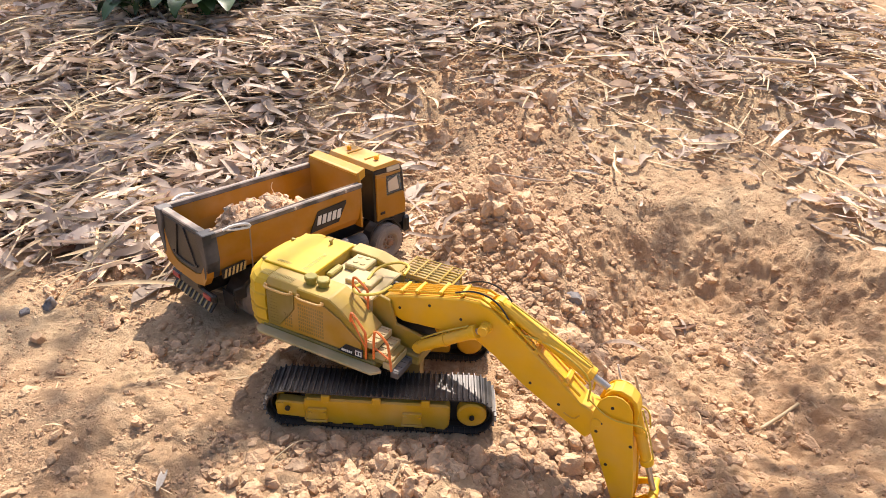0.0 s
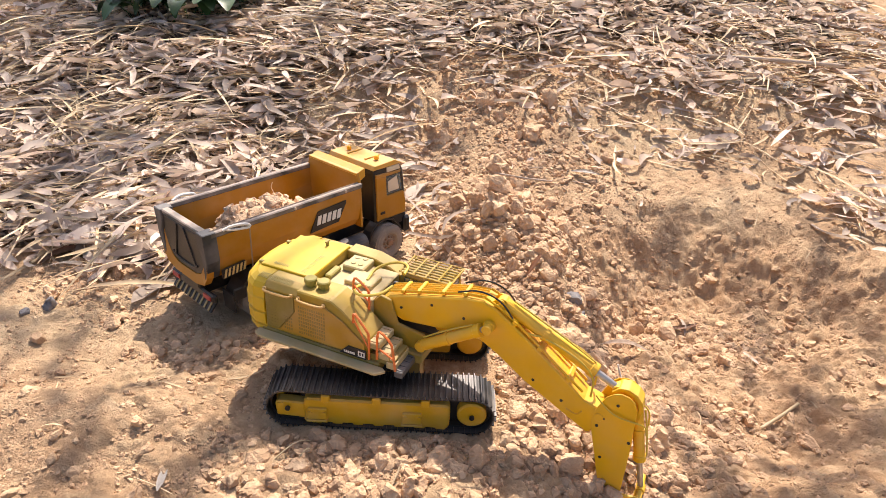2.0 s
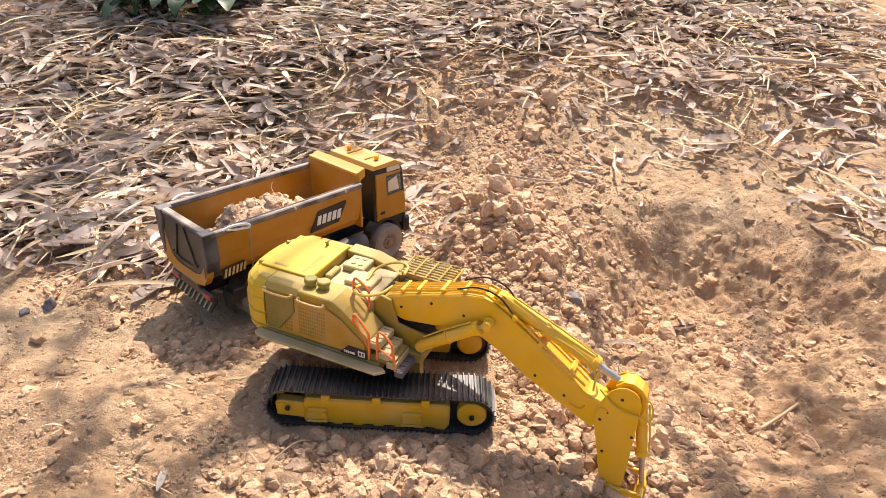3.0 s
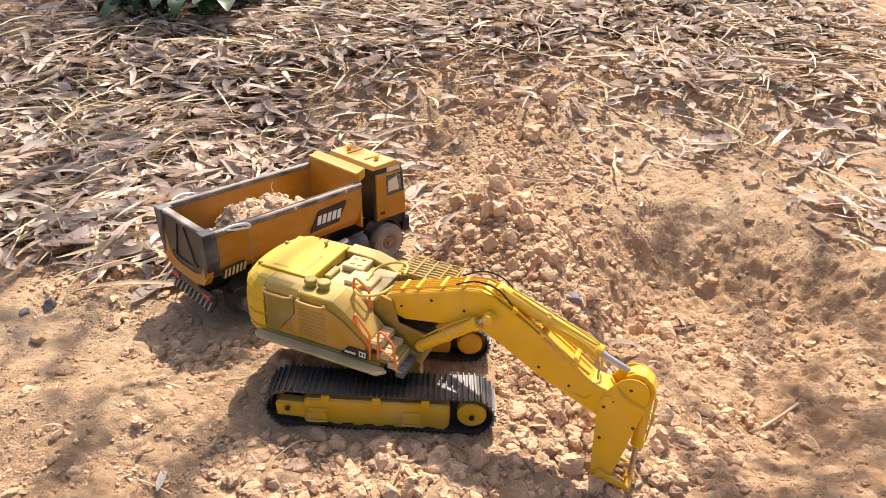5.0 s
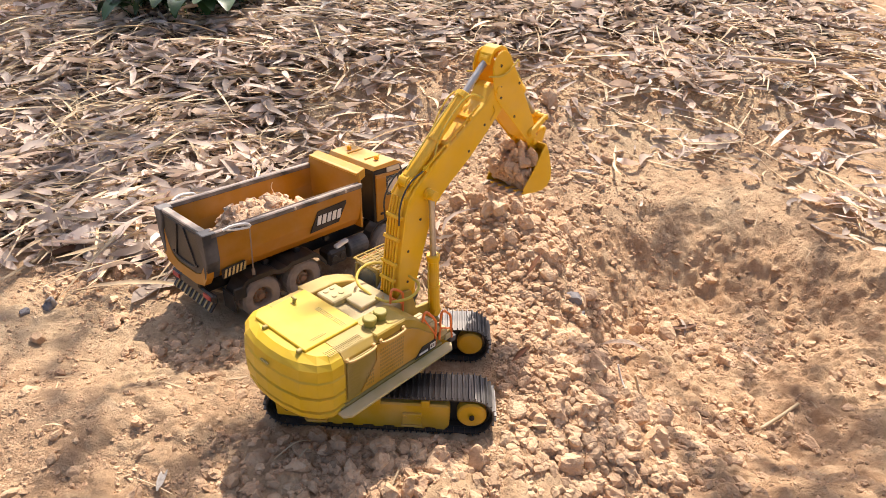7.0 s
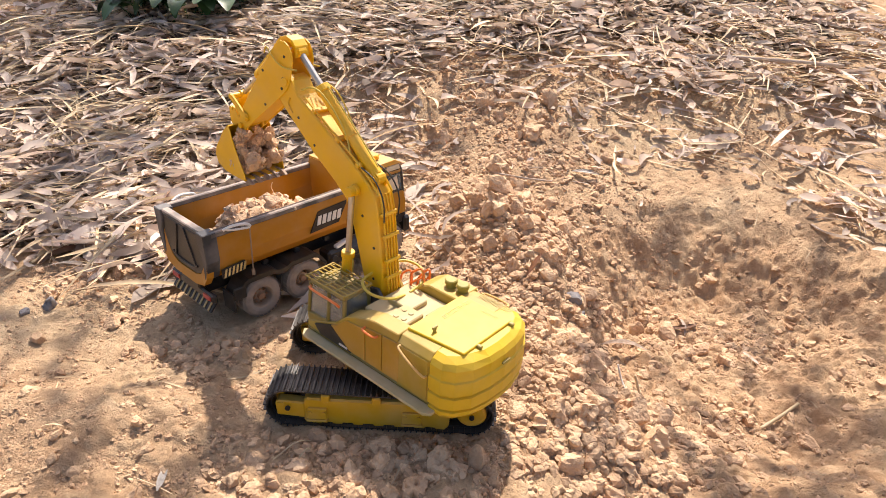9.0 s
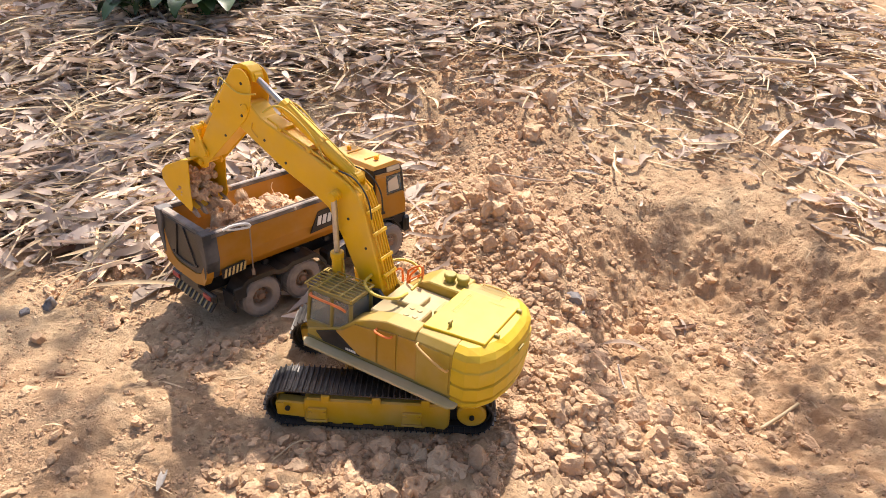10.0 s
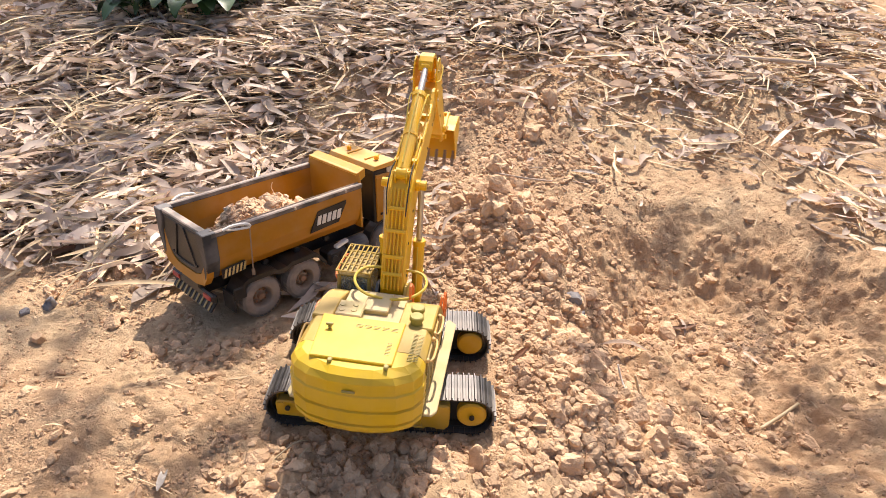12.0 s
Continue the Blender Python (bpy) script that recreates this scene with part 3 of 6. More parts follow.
# lowest layer is added dark so that the gaps in the litter read as shaded
blade_field("gap_shade_litter", 11000, lambda x, y: smooth01(0.5, 0.9, litter_density(x, y)), 19, 0.05, 0.14, 0.015, 0.035, 1.2, 0.12, M_GAPSHADE_LEAF, "dark leaves added under the dry litter as shade in its gaps", "leaf litter", pile=0.008, seg=4)
blade_field("broad_leaf_litter", 6000, litter_density, 20, 0.05, 0.13, 0.018, 0.042, 1.5, 0.22, M_LEAF, "broad curled dry leaves among the straw", "leaf litter", pile=0.045)
blade_field("leaf_litter", 15000, litter_density, 21, 0.05, 0.20, 0.008, 0.026, 2.0, 0.14, M_LEAF, "thick layer of curled grey-brown dry leaves", "leaf litter", power=1.3, pile=0.05)
blade_field("straw_litter", 9000, litter_density, 22, 0.08, 0.42, 0.0030, 0.012, 0.45, 0.08, M_STRAW, "dry golden straw and grass stalks strewn over leaves", "straw", power=1.8, comb=0.55, pile=0.05)
blade_field("scattered_straw", 2600, sparse_density, 23, 0.02, 0.08, 0.0015, 0.004, 0.6, 0.05, M_STRAW, "thin bits of dry straw on bare soil", "straw", bounds=(-1.0, 1.4, -0.4, 1.7))
blade_field("scattered_leaves", 420, sparse_density, 24, 0.03, 0.08, 0.006, 0.016, 0.9, 0.04, M_LEAF, "single dry leaves on bare soil", "leaf litter", bounds=(-1.0, 1.4, 0.2, 1.7))

# ---------------------------------------------------------------- excavator
EXC = pose(0, 0, 0, 0, 1.18, 0)
excavator = empty("excavator", EXC, "yellow model crawler excavator with long arm standing on rubble", "excavator")
BOOM_Y = -0.006
PIVOT = (0.0098, 0.183)
STICK_AT = (0.350, -0.120)
BUCKET_AT = (0.170, 0.004)


def build_track(sgn):
    """One crawler: side frame with its brackets, idler, sprocket, rollers and a belt of single shoes."""
    yc = sgn * 0.093
    out = yc + sgn * 0.0300
    tr = new("track")
    tr.parent = excavator
    tr["label"] = "black steel crawler track with yellow side frame"
    bm = bmesh.new()
    prism(bm, [(-0.120, 0.008), (0.108, 0.008), (0.112, 0.014), (0.112, 0.051), (0.106, 0.057), (-0.116, 0.057), (-0.120, 0.051)], min(yc - sgn * 0.018, yc + sgn * 0.0270), max(yc - sgn * 0.018, yc + sgn * 0.0270), 0.003)
    part("side_frame", bm, M_TRACKFRAME, tr)
    bm = bmesh.new()
    prism(bm, [(-0.163, 0.020), (-0.118, 0.016), (-0.118, 0.047), (-0.160, 0.050), (-0.165, 0.045)], min(yc - sgn * 0.019, yc + sgn * 0.0265), max(yc - sgn * 0.019, yc + sgn * 0.0265), 0.002)
    rod(bm, (-0.155, out - sgn * 0.004, 0.043), (-0.155, out - sgn * 0.0015, 0.043), 0.0045, 16)
    part("drive_cover", bm, M_TRACKFRAME, tr)
    for px in (-0.098, 0.052):
        bm = bmesh.new()
        box(bm, (px, yc + sgn * 0.0285, 0.030), (0.030, 0.007, 0.022), 0.001)
        for dx in (-0.011, 0.011):
            rod(bm, (px + dx, yc + sgn * 0.028, 0.033), (px + dx, yc + sgn * 0.0345, 0.033), 0.0036, 10)
        box(bm, (px, yc + sgn * 0.0290, 0.0165), (0.034, 0.009, 0.004), 0.001)
        part("bracket", bm, M_TRACKFRAME, tr)
    for px in (-0.085, -0.005, 0.072):
        bm = bmesh.new()
        box(bm, (px, yc + sgn * 0.024, 0.060), (0.014, 0.012, 0.014), 0.0015)
        part("top_roller", bm, M_TRACKFRAME, tr)
    for i in range(7):
        bm = bmesh.new()
        px = -0.100 + i * 0.033
        rod(bm, (px, yc - 0.016 - 0.010 * (sgn < 0), 0.010), (px, yc + 0.016 + 0.010 * (sgn > 0), 0.010), 0.0085, 14, bevel=0.001)
        part("road_roller", bm, M_TRACKFRAME, tr)
    for px, name in ((0.1466, "idler"), (-0.1440, "sprocket")):
        bm = bmesh.new()
        w = 0.0275 if name == "idler" else 0.010
        ring_lathe(bm, [(0.0, -w), (0.020, -w), (0.0235, -w + 0.003), (0.0235, w - 0.003), (0.021, w), (0.018, w + 0.001), (0.0165, w - 0.0025),
                        (0.0145, w - 0.0025), (0.0135, w + 0.001), (0.0, w + 0.001)], 28, Matrix.Translation((px, yc, 0.0395)))
        bmesh.ops.remove_doubles(bm, verts=bm.verts[:], dist=1e-5)
        hub = part(name, bm, M_TRACKFRAME, tr, smooth=False)
        bm = bmesh.new()
        rod(bm, (px, out, 0.0395), (px, out + sgn * 0.0035, 0.0395), 0.0042, 12)
        part("hub_bolt", bm, M_BLACK, tr)
    # added black slab: fills the see-through gaps round the idler with shade's darkness
    bm = bmesh.new()
    prism(bm, [(-0.150, 0.014), (0.150, 0.014), (0.158, 0.030), (0.158, 0.050), (0.148, 0.064), (-0.146, 0.064), (-0.156, 0.050), (-0.156, 0.030)], yc - 0.010, yc + 0.010, 0.001)
    part("dark_gap_filler", bm, M_BLACK, tr)
    # inner belt body
    r0, x0, x1 = 0.0335, -0.1440, 0.1466
    loop = []
    n = 88
    total = 2 * (x1 - x0) + math.tau * r0
    for i in range(n):
        s = (i + 0.5) / n * total
        top = x1 - x0
        if s < top:
            loop.append((x0 + s, 0.0395 + r0 - 0.002 * math.sin(math.pi * s / top), 0.0))
        elif s < top + math.pi * r0:
            a = math.pi / 2 - (s - top) / r0
            loop.append((x1 + r0 * math.cos(a), 0.0395 + r0 * math.sin(a), a - math.pi / 2))
        elif s < 2 * top + math.pi * r0:
            loop.append((x1 - (s - top - math.pi * r0), 0.0395 - r0, math.pi))
        else:
            a = -math.pi / 2 - (s - 2 * top - math.pi * r0) / r0
            loop.append((x0 + r0 * math.cos(a), 0.0395 + r0 * math.sin(a), a - math.pi / 2))
    bm = bmesh.new()
    pitch = total / n
    outline = [(-0.48 * pitch, -0.001), (0.48 * pitch, -0.001), (0.48 * pitch, 0.0012), (0.20 * pitch, 0.0014), (0.18 * pitch, 0.0058), (0.02 * pitch, 0.0058), (-0.08 * pitch, 0.0014), (-0.48 * pitch, 0.0012)]
    prism(bm, outline, -0.031, 0.031, 0)
    shoe = finish("shoe", bm, M_SHOE)
    for px, pz, a in loop:
        ob = new("shoe", shoe)
        ob.parent = tr
        ob.matrix_basis = pose(px, yc, pz, 0, -math.degrees(a), 0)
    bm = bmesh.new()
    inner = [(x1 + (r0 - 0.0025) * math.cos(a), 0.0395 + (r0 - 0.0025) * math.sin(a)) for a in np.linspace(math.pi / 2, -math.pi / 2, 14)]
    inner += [(x0 + (r0 - 0.0025) * math.cos(a), 0.0395 + (r0 - 0.0025) * math.sin(a)) for a in np.linspace(-math.pi / 2, -1.5 * math.pi, 14)]
    hole = [(x1 + (r0 - 0.006) * math.cos(a), 0.0395 + (r0 - 0.006) * math.sin(a)) for a in np.linspace(math.pi / 2, -math.pi / 2, 14)]
    hole += [(x0 + (r0 - 0.006) * math.cos(a), 0.0395 + (r0 - 0.006) * math.sin(a)) for a in np.linspace(-math.pi / 2, -1.5 * math.pi, 14)]
    for y0, y1 in ((yc - 0.020, yc + 0.020),):
        A = [bm.verts.new((p[0], y0, p[1])) for p in inner]
        B = [bm.verts.new((p[0], y1, p[1])) for p in inner]
        C = [bm.verts.new((p[0], y0, p[1])) for p in hole]
        D = [bm.verts.new((p[0], y1, p[1])) for p in hole]
        k = len(inner)
        for i in range(k):
            j = (i + 1) % k
            bm.faces.new((A[i], A[j], B[j], B[i]))
            bm.faces.new((C[i], D[i], D[j], C[j]))
            bm.faces.new((A[i], C[i], C[j], A[j]))
            bm.faces.new((B[i], B[j], D[j], D[i]))
    part("chain", bm, M_BLACK, tr)


build_track(-1)
build_track(1)
_bm = bmesh.new()
box(_bm, (0.0, 0, 0.052), (0.13, 0.15, 0.036), 0.006)
for _s in (-1, 1):
    prism(_bm, [(-0.06, 0.03), (0.06, 0.03), (0.045, 0.062), (-0.045, 0.062)], _s * 0.05 - 0.03, _s * 0.05 + 0.03, 0.003)
part("carbody", _bm, M_BROWN_PANEL, excavator, "ochre painted centre frame")
_bm = bmesh.new()
rod(_bm, (0, 0, 0.066), (0, 0, 0.101), 0.058, 40)
part("turntable", _bm, M_BLACK, excavator)

# the turning upper structure, built about the turntable's axis
house = new("house")
house.parent = excavator
house["label"] = "turning yellow upper body with cab and engine cover"


def slot_rows(bm, corner, u, v, nu, nv, size, depth_dir):
    """Small louvre slots laid out in rows on a panel."""
    corner, u, v, d = Vector(corner), Vector(u), Vector(v), Vector(depth_dir)
    for i in range(nu):
        for j in range(nv):
            c = corner + u * i + v * j
            a, b = u.normalized() * size[0] / 2, v.normalized() * size[1] / 2
            vs = [bm.verts.new(c + s * a + t * b + d * k) for k in (0, 1) for s, t in ((-1, -1), (1, -1), (1, 1), (-1, 1))]
            for f in ((0, 1, 2, 3), (7, 6, 5, 4), (0, 4, 5, 1), (1, 5, 6, 2), (2, 6, 7, 3), (3, 7, 4, 0)):
                bm.faces.new([vs[q] for q in f])


def loft(bm, rings, cap=True):
    R = [[bm.verts.new(p) for p in ring] for ring in rings]
    n = len(R[0])
    for a, b in zip(R, R[1:]):
        for i in range(n):
            bm.faces.new((a[i], a[(i + 1) % n], b[(i + 1) % n], b[i]))
    if cap:
        bm.faces.new(R[0][::-1])
        bm.faces.new(R[-1])


def build_house():
    # main deck with the beige running boards
    bm = bmesh.new()
    prism(bm, [(-0.185, -0.094), (0.035, -0.094), (0.035, -0.045), (0.085, -0.045), (0.085, 0.020), (0.098, 0.022), (0.098, 0.090), (-0.185, 0.090)], 0.094, 0.112, 0.002, "z")
    part("deck", bm, M_OLIVE, house)
    for s, x1 in ((-1, 0.050), (1, 0.100)):
        bm = bmesh.new()
        y = s * 0.094 if s < 0 else 0.090
        prism(bm, [(-0.190, y), (x1 - 0.008, y), (x1, y + s * 0.006), (x1 - 0.012, y + s * 0.019), (-0.180, y + s * 0.019), (-0.190, y + s * 0.012)], 0.103, 0.108, 0.001, "z")
        part("running_board", bm, M_BEIGE, house, "dusty beige running board")
    # counterweight
    bm = bmesh.new()
    def ring(z, g, x_in=-0.176):
        w, d = 0.092 + g, g
        pts = [(x_in, -w), (-0.197 - d * 0.3, -w), (-0.214 - d * 0.7, -w + 0.010), (-0.228 - d, -0.060 - g), (-0.235 - d, -0.030), (-0.237 - d, 0.0),
               (-0.235 - d, 0.030), (-0.228 - d, 0.060 + g), (-0.214 - d * 0.7, w - 0.010), (-0.197 - d * 0.3, w), (x_in, w)]
        return [(px, py, z) for px, py in pts]
    loft(bm, [ring(0.092, -0.014), ring(0.098, -0.004), ring(0.106, 0.001), ring(0.112, 0.001), ring(0.1135, -0.002), ring(0.1165, -0.002), ring(0.118, 0.002), ring(0.138, 0.003), ring(0.1395, 0.0), ring(0.143, 0.0), ring(0.1445, 0.003),
              ring(0.166, 0.003), ring(0.168, 0.001), ring(0.186, 0.001), ring(0.194, -0.004), ring(0.2005, -0.014)])
    part("counterweight", bm, M_HOOD, house, "rounded yellow counterweight with moulded ribs")
    for y in (-0.045, 0.032):
        bm = bmesh.new()
        box(bm, (-0.214, y, 0.2025), (0.008, 0.006, 0.006), 0.001)
        part("lifting_lug", bm, M_CAN, house)
    bm = bmesh.new()
    box(bm, (-0.2405, 0.0, 0.1745), (0.003, 0.018, 0.003), 0.0005)
    part("rear_latch", bm, M_CAN, house)
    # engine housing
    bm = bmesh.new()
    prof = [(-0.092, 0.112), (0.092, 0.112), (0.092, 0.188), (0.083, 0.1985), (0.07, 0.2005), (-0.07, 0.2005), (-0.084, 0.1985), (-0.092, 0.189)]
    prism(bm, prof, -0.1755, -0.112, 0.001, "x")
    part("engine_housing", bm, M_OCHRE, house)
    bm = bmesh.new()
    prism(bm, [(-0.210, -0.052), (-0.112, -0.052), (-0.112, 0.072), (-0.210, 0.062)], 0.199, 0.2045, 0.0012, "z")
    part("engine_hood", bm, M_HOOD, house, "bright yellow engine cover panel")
    for corner, v, nu, nv, size in (((-0.190, -0.040, 0.2046), 0.009, 9, 1, (0.0014, 0.0065)), ((-0.136, -0.040, 0.2046), 0.013, 3, 5, (0.0013, 0.010)), ((-0.192, -0.080, 0.2008), 0.008, 20, 2, (0.0013, 0.0068))):
        bm = bmesh.new()
        slot_rows(bm, corner, (0.0032, 0, 0), (0, v, 0), nu, nv, size, (0, 0, 0.0004))
        tagged(part("hood_louvres", bm, M_CAN, house), kind="stuff")
    bm = bmesh.new()
    rod(bm, (-0.147, 0.052, 0.204), (-0.147, 0.052, 0.210), 0.0028, 10)
    box(bm, (-0.147, 0.052, 0.212), (0.004, 0.011, 0.004), 0.001)
    part("filler_cap", bm, M_CAN, house)
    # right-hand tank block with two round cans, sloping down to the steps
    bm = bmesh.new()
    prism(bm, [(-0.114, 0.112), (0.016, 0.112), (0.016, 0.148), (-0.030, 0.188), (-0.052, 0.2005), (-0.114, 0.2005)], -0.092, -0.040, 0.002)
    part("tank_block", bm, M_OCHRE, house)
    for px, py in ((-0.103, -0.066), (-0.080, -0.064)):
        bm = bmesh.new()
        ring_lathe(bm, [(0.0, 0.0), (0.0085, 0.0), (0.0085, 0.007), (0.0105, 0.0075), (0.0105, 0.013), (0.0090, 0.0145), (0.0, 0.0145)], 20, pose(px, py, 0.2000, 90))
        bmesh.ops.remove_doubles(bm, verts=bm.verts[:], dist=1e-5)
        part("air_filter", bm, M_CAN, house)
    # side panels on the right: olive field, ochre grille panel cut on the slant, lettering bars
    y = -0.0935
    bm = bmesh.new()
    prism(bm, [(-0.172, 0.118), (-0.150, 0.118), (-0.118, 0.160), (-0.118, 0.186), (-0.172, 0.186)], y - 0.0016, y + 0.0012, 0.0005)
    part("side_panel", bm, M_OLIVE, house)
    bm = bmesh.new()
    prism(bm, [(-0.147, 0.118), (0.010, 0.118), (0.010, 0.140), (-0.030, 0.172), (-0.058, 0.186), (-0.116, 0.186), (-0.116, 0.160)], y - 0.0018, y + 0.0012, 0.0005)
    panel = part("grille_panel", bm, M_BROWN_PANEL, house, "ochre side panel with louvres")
    bm = bmesh.new()
    slot_rows(bm, (-0.108, y - 0.0019, 0.126), (0.0042, 0, 0), (0, 0, 0.0068), 12, 8, (0.0022, 0.0040), (0, -0.0004, 0))
    slot_rows(bm, (-0.136, y - 0.0019, 0.126), (0.0042, 0, 0), (0, 0, 0.0068), 4, 4, (0.0022, 0.0040), (0, -0.0004, 0))
    for i in range(10):
        box(bm, (-0.160, y - 0.0017, 0.124 + 0.006 * i), (0.018, 0.0006, 0.0010), 0)
    tagged(part("louvres", bm, M_OLIVE, house), kind="stuff")
    bm = bmesh.new()
    prism(bm, [(-0.034, 0.114), (0.014, 0.114), (0.014, 0.131), (-0.018, 0.131)], y - 0.0034, y - 0.0018, 0.0003)
    part("marking_plate", bm, M_BLACK, house)
    bm = bmesh.new()
    for i in range(6):
        box(bm, (-0.024 + i * 0.0034, y - 0.0038, 0.120), (0.0024, 0.0008, 0.0040), 0)
    for dx, w, dz, h in ((0.001, 0.0016, 0, 0.010), (0.011, 0.0016, 0, 0.010), (0.006, 0.010, 0.004, 0.0016), (0.006, 0.010, -0.004, 0.0016), (0.006, 0.0016, 0, 0.009)):
        box(bm, (dx, y - 0.0038, 0.1225 + dz), (w, 0.0008, h), 0)
    part("lettering_bars", bm, M_WHITE, house)
    for x0, x1 in ((-0.172, -0.122), (-0.108, -0.062)):
        bm = bmesh.new()
        tube(bm, [(x0, y, 0.190), (x0, y - 0.009, 0.190), (x1, y - 0.009, 0.190), (x1, y, 0.190)], 0.0018)
        for xx in (x0, x1):
            box(bm, (xx, y - 0.0015, 0.190), (0.006, 0.004, 0.006), 0.001)
        part("grab_handle", bm, M_PALE, house)
    # left side panels with their door seams, markings and handles
    y = 0.0915
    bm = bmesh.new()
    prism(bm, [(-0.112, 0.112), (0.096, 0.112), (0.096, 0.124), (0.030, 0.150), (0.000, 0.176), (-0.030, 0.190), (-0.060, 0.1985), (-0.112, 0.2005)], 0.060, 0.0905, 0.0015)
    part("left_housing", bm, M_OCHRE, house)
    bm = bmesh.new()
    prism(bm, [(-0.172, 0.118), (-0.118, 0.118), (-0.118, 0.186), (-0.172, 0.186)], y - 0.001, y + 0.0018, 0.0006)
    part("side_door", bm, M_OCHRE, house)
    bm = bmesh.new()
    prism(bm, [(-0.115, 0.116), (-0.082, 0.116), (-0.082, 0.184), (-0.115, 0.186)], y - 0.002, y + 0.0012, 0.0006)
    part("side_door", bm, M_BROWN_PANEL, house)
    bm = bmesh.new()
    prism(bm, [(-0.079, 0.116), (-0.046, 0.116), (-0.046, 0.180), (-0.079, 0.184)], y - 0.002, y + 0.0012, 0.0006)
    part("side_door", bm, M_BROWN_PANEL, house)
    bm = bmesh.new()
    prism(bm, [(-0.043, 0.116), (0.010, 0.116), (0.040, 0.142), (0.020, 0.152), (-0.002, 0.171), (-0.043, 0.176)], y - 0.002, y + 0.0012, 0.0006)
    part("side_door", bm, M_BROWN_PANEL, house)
    bm = bmesh.new()
    prism(bm, [(-0.012, 0.114), (0.060, 0.114), (0.075, 0.128), (0.035, 0.145)], y - 0.0008, y + 0.0022, 0.0004)
    part("marking_plate", bm, M_BLACK, house)
    bm = bmesh.new()
    for i in range(6):
        box(bm, (-0.004 + i * 0.0034, y + 0.0026, 0.1195), (0.0024, 0.0008, 0.0040), 0)
    part("lettering_bars", bm, M_WHITE, house)
    bm = bmesh.new()
    tube(bm, [(-0.170, y, 0.160), (-0.170, y + 0.009, 0.160), (-0.118, y + 0.009, 0.186), (-0.118, y, 0.186)], 0.0018)
    part("grab_handle", bm, M_PALE, house)
    bm = bmesh.new()
    tube(bm, [(-0.072, y, 0.178), (-0.072, y + 0.009, 0.178), (-0.044, y + 0.009, 0.180), (-0.044, y, 0.180)], 0.0018)
    part("grab_handle", bm, M_ORANGE, house)
    # centre deck plates with lids between the two sides
    bm = bmesh.new()
    box(bm, (-0.060, 0.010, 0.150), (0.104, 0.098, 0.070), 0.002)
    part("centre_deck", bm, M_BEIGE, house, "dusty beige service deck")
    bm = bmesh.new()
    box(bm, (-0.078, 0.042, 0.190), (0.040, 0.044, 0.012), 0.002)
    for dx, dy in ((-0.008, 0.010), (0.006, 0.012), (-0.006, -0.008), (0.008, -0.008)):
        rod(bm, (-0.078 + dx, 0.042 + dy, 0.195), (-0.078 + dx, 0.042 + dy, 0.1975), 0.0045, 14, bevel=0.0006)
    part("valve_lid", bm, M_BEIGE, house)
    bm = bmesh.new()
    box(bm, (-0.048, 0.004, 0.1885), (0.050, 0.040, 0.009), 0.0015)
    part("deck_lid", bm, M_BEIGE, house)
    bm = bmesh.new()
    box(bm, (-0.104, 0.000, 0.189), (0.012, 0.036, 0.008), 0.002)
    part("deck_lid", bm, M_CAN, house)
    # steps down to the front on the right
    for i, (xa, xb, z) in enumerate(((0.014, 0.034, 0.146), (0.032, 0.050, 0.132), (0.046, 0.062, 0.118), (0.060, 0.074, 0.106))):
        bm = bmesh.new()
        box(bm, ((xa + xb) / 2, -0.066, z - 0.006), (xb - xa, 0.050, 0.012), 0.0012)
        for k in range(4):
            box(bm, ((xa + xb) / 2, -0.086 + 0.013 * k, z + 0.0007), ((xb - xa) * 0.8, 0.004, 0.0014), 0.0003)
        part("step", bm, M_BEIGE if i < 3 else M_DARK, house)
    bm = bmesh.new()
    box(bm, (0.038, -0.066, 0.117), (0.044, 0.046, 0.012), 0.001)
    part("step_box", bm, M_OLIVE, house)
    rails = [[(0.062, -0.0905, 0.106), (0.056, -0.0905, 0.150), (0.052, -0.0905, 0.158), (0.036, -0.0905, 0.172), (0.030, -0.0905, 0.168), (0.030, -0.0905, 0.118)],
             [(0.017, -0.0925, 0.114), (0.017, -0.0925, 0.160), (0.012, -0.0925, 0.168), (-0.006, -0.0925, 0.190), (-0.011, -0.091, 0.190), (-0.013, -0.089, 0.172)],
             [(-0.010, -0.044, 0.170), (-0.010, -0.044, 0.202), (-0.014, -0.044, 0.208), (-0.032, -0.044, 0.222), (-0.038, -0.044, 0.220), (-0.038, -0.044, 0.198)]]
    for pts in rails:
        bm = bmesh.new()
        tube(bm, pts, 0.0021, 7, 1)
        a, b = Vector(pts[0]).lerp(Vector(pts[1]), 0.45), Vector(pts[5]).lerp(Vector(pts[4]), 0.45)
        rod(bm, a, b, 0.0015, 8)
        part("handrail", bm, M_ORANGE, house, "bent orange handrail")
    # boom foot brackets
    for s in (-1, 1):
        bm = bmesh.new()
        prism(bm, [(-0.020, 0.112), (0.080, 0.112), (0.092, 0.128), (0.082, 0.142), (0.035, 0.150), (0.022, 0.190), (0.004, 0.194), (-0.012, 0.176)], BOOM_Y + s * 0.0235 - 0.003, BOOM_Y + s * 0.0235 + 0.003, 0.001)
        part("boom_bracket", bm, M_DARK if s > 0 else M_OCHRE, house)
    for s in (-1, 1):
        bm = bmesh.new()
        tube(bm, [(-0.038, BOOM_Y + s * 0.006, 0.193), (-0.040, BOOM_Y + s * 0.040, 0.200), (-0.012, BOOM_Y + s * 0.062, 0.208), (0.018, BOOM_Y + s * 0.050, 0.214), (0.022, BOOM_Y + s * 0.020, 0.214)], 0.0024)
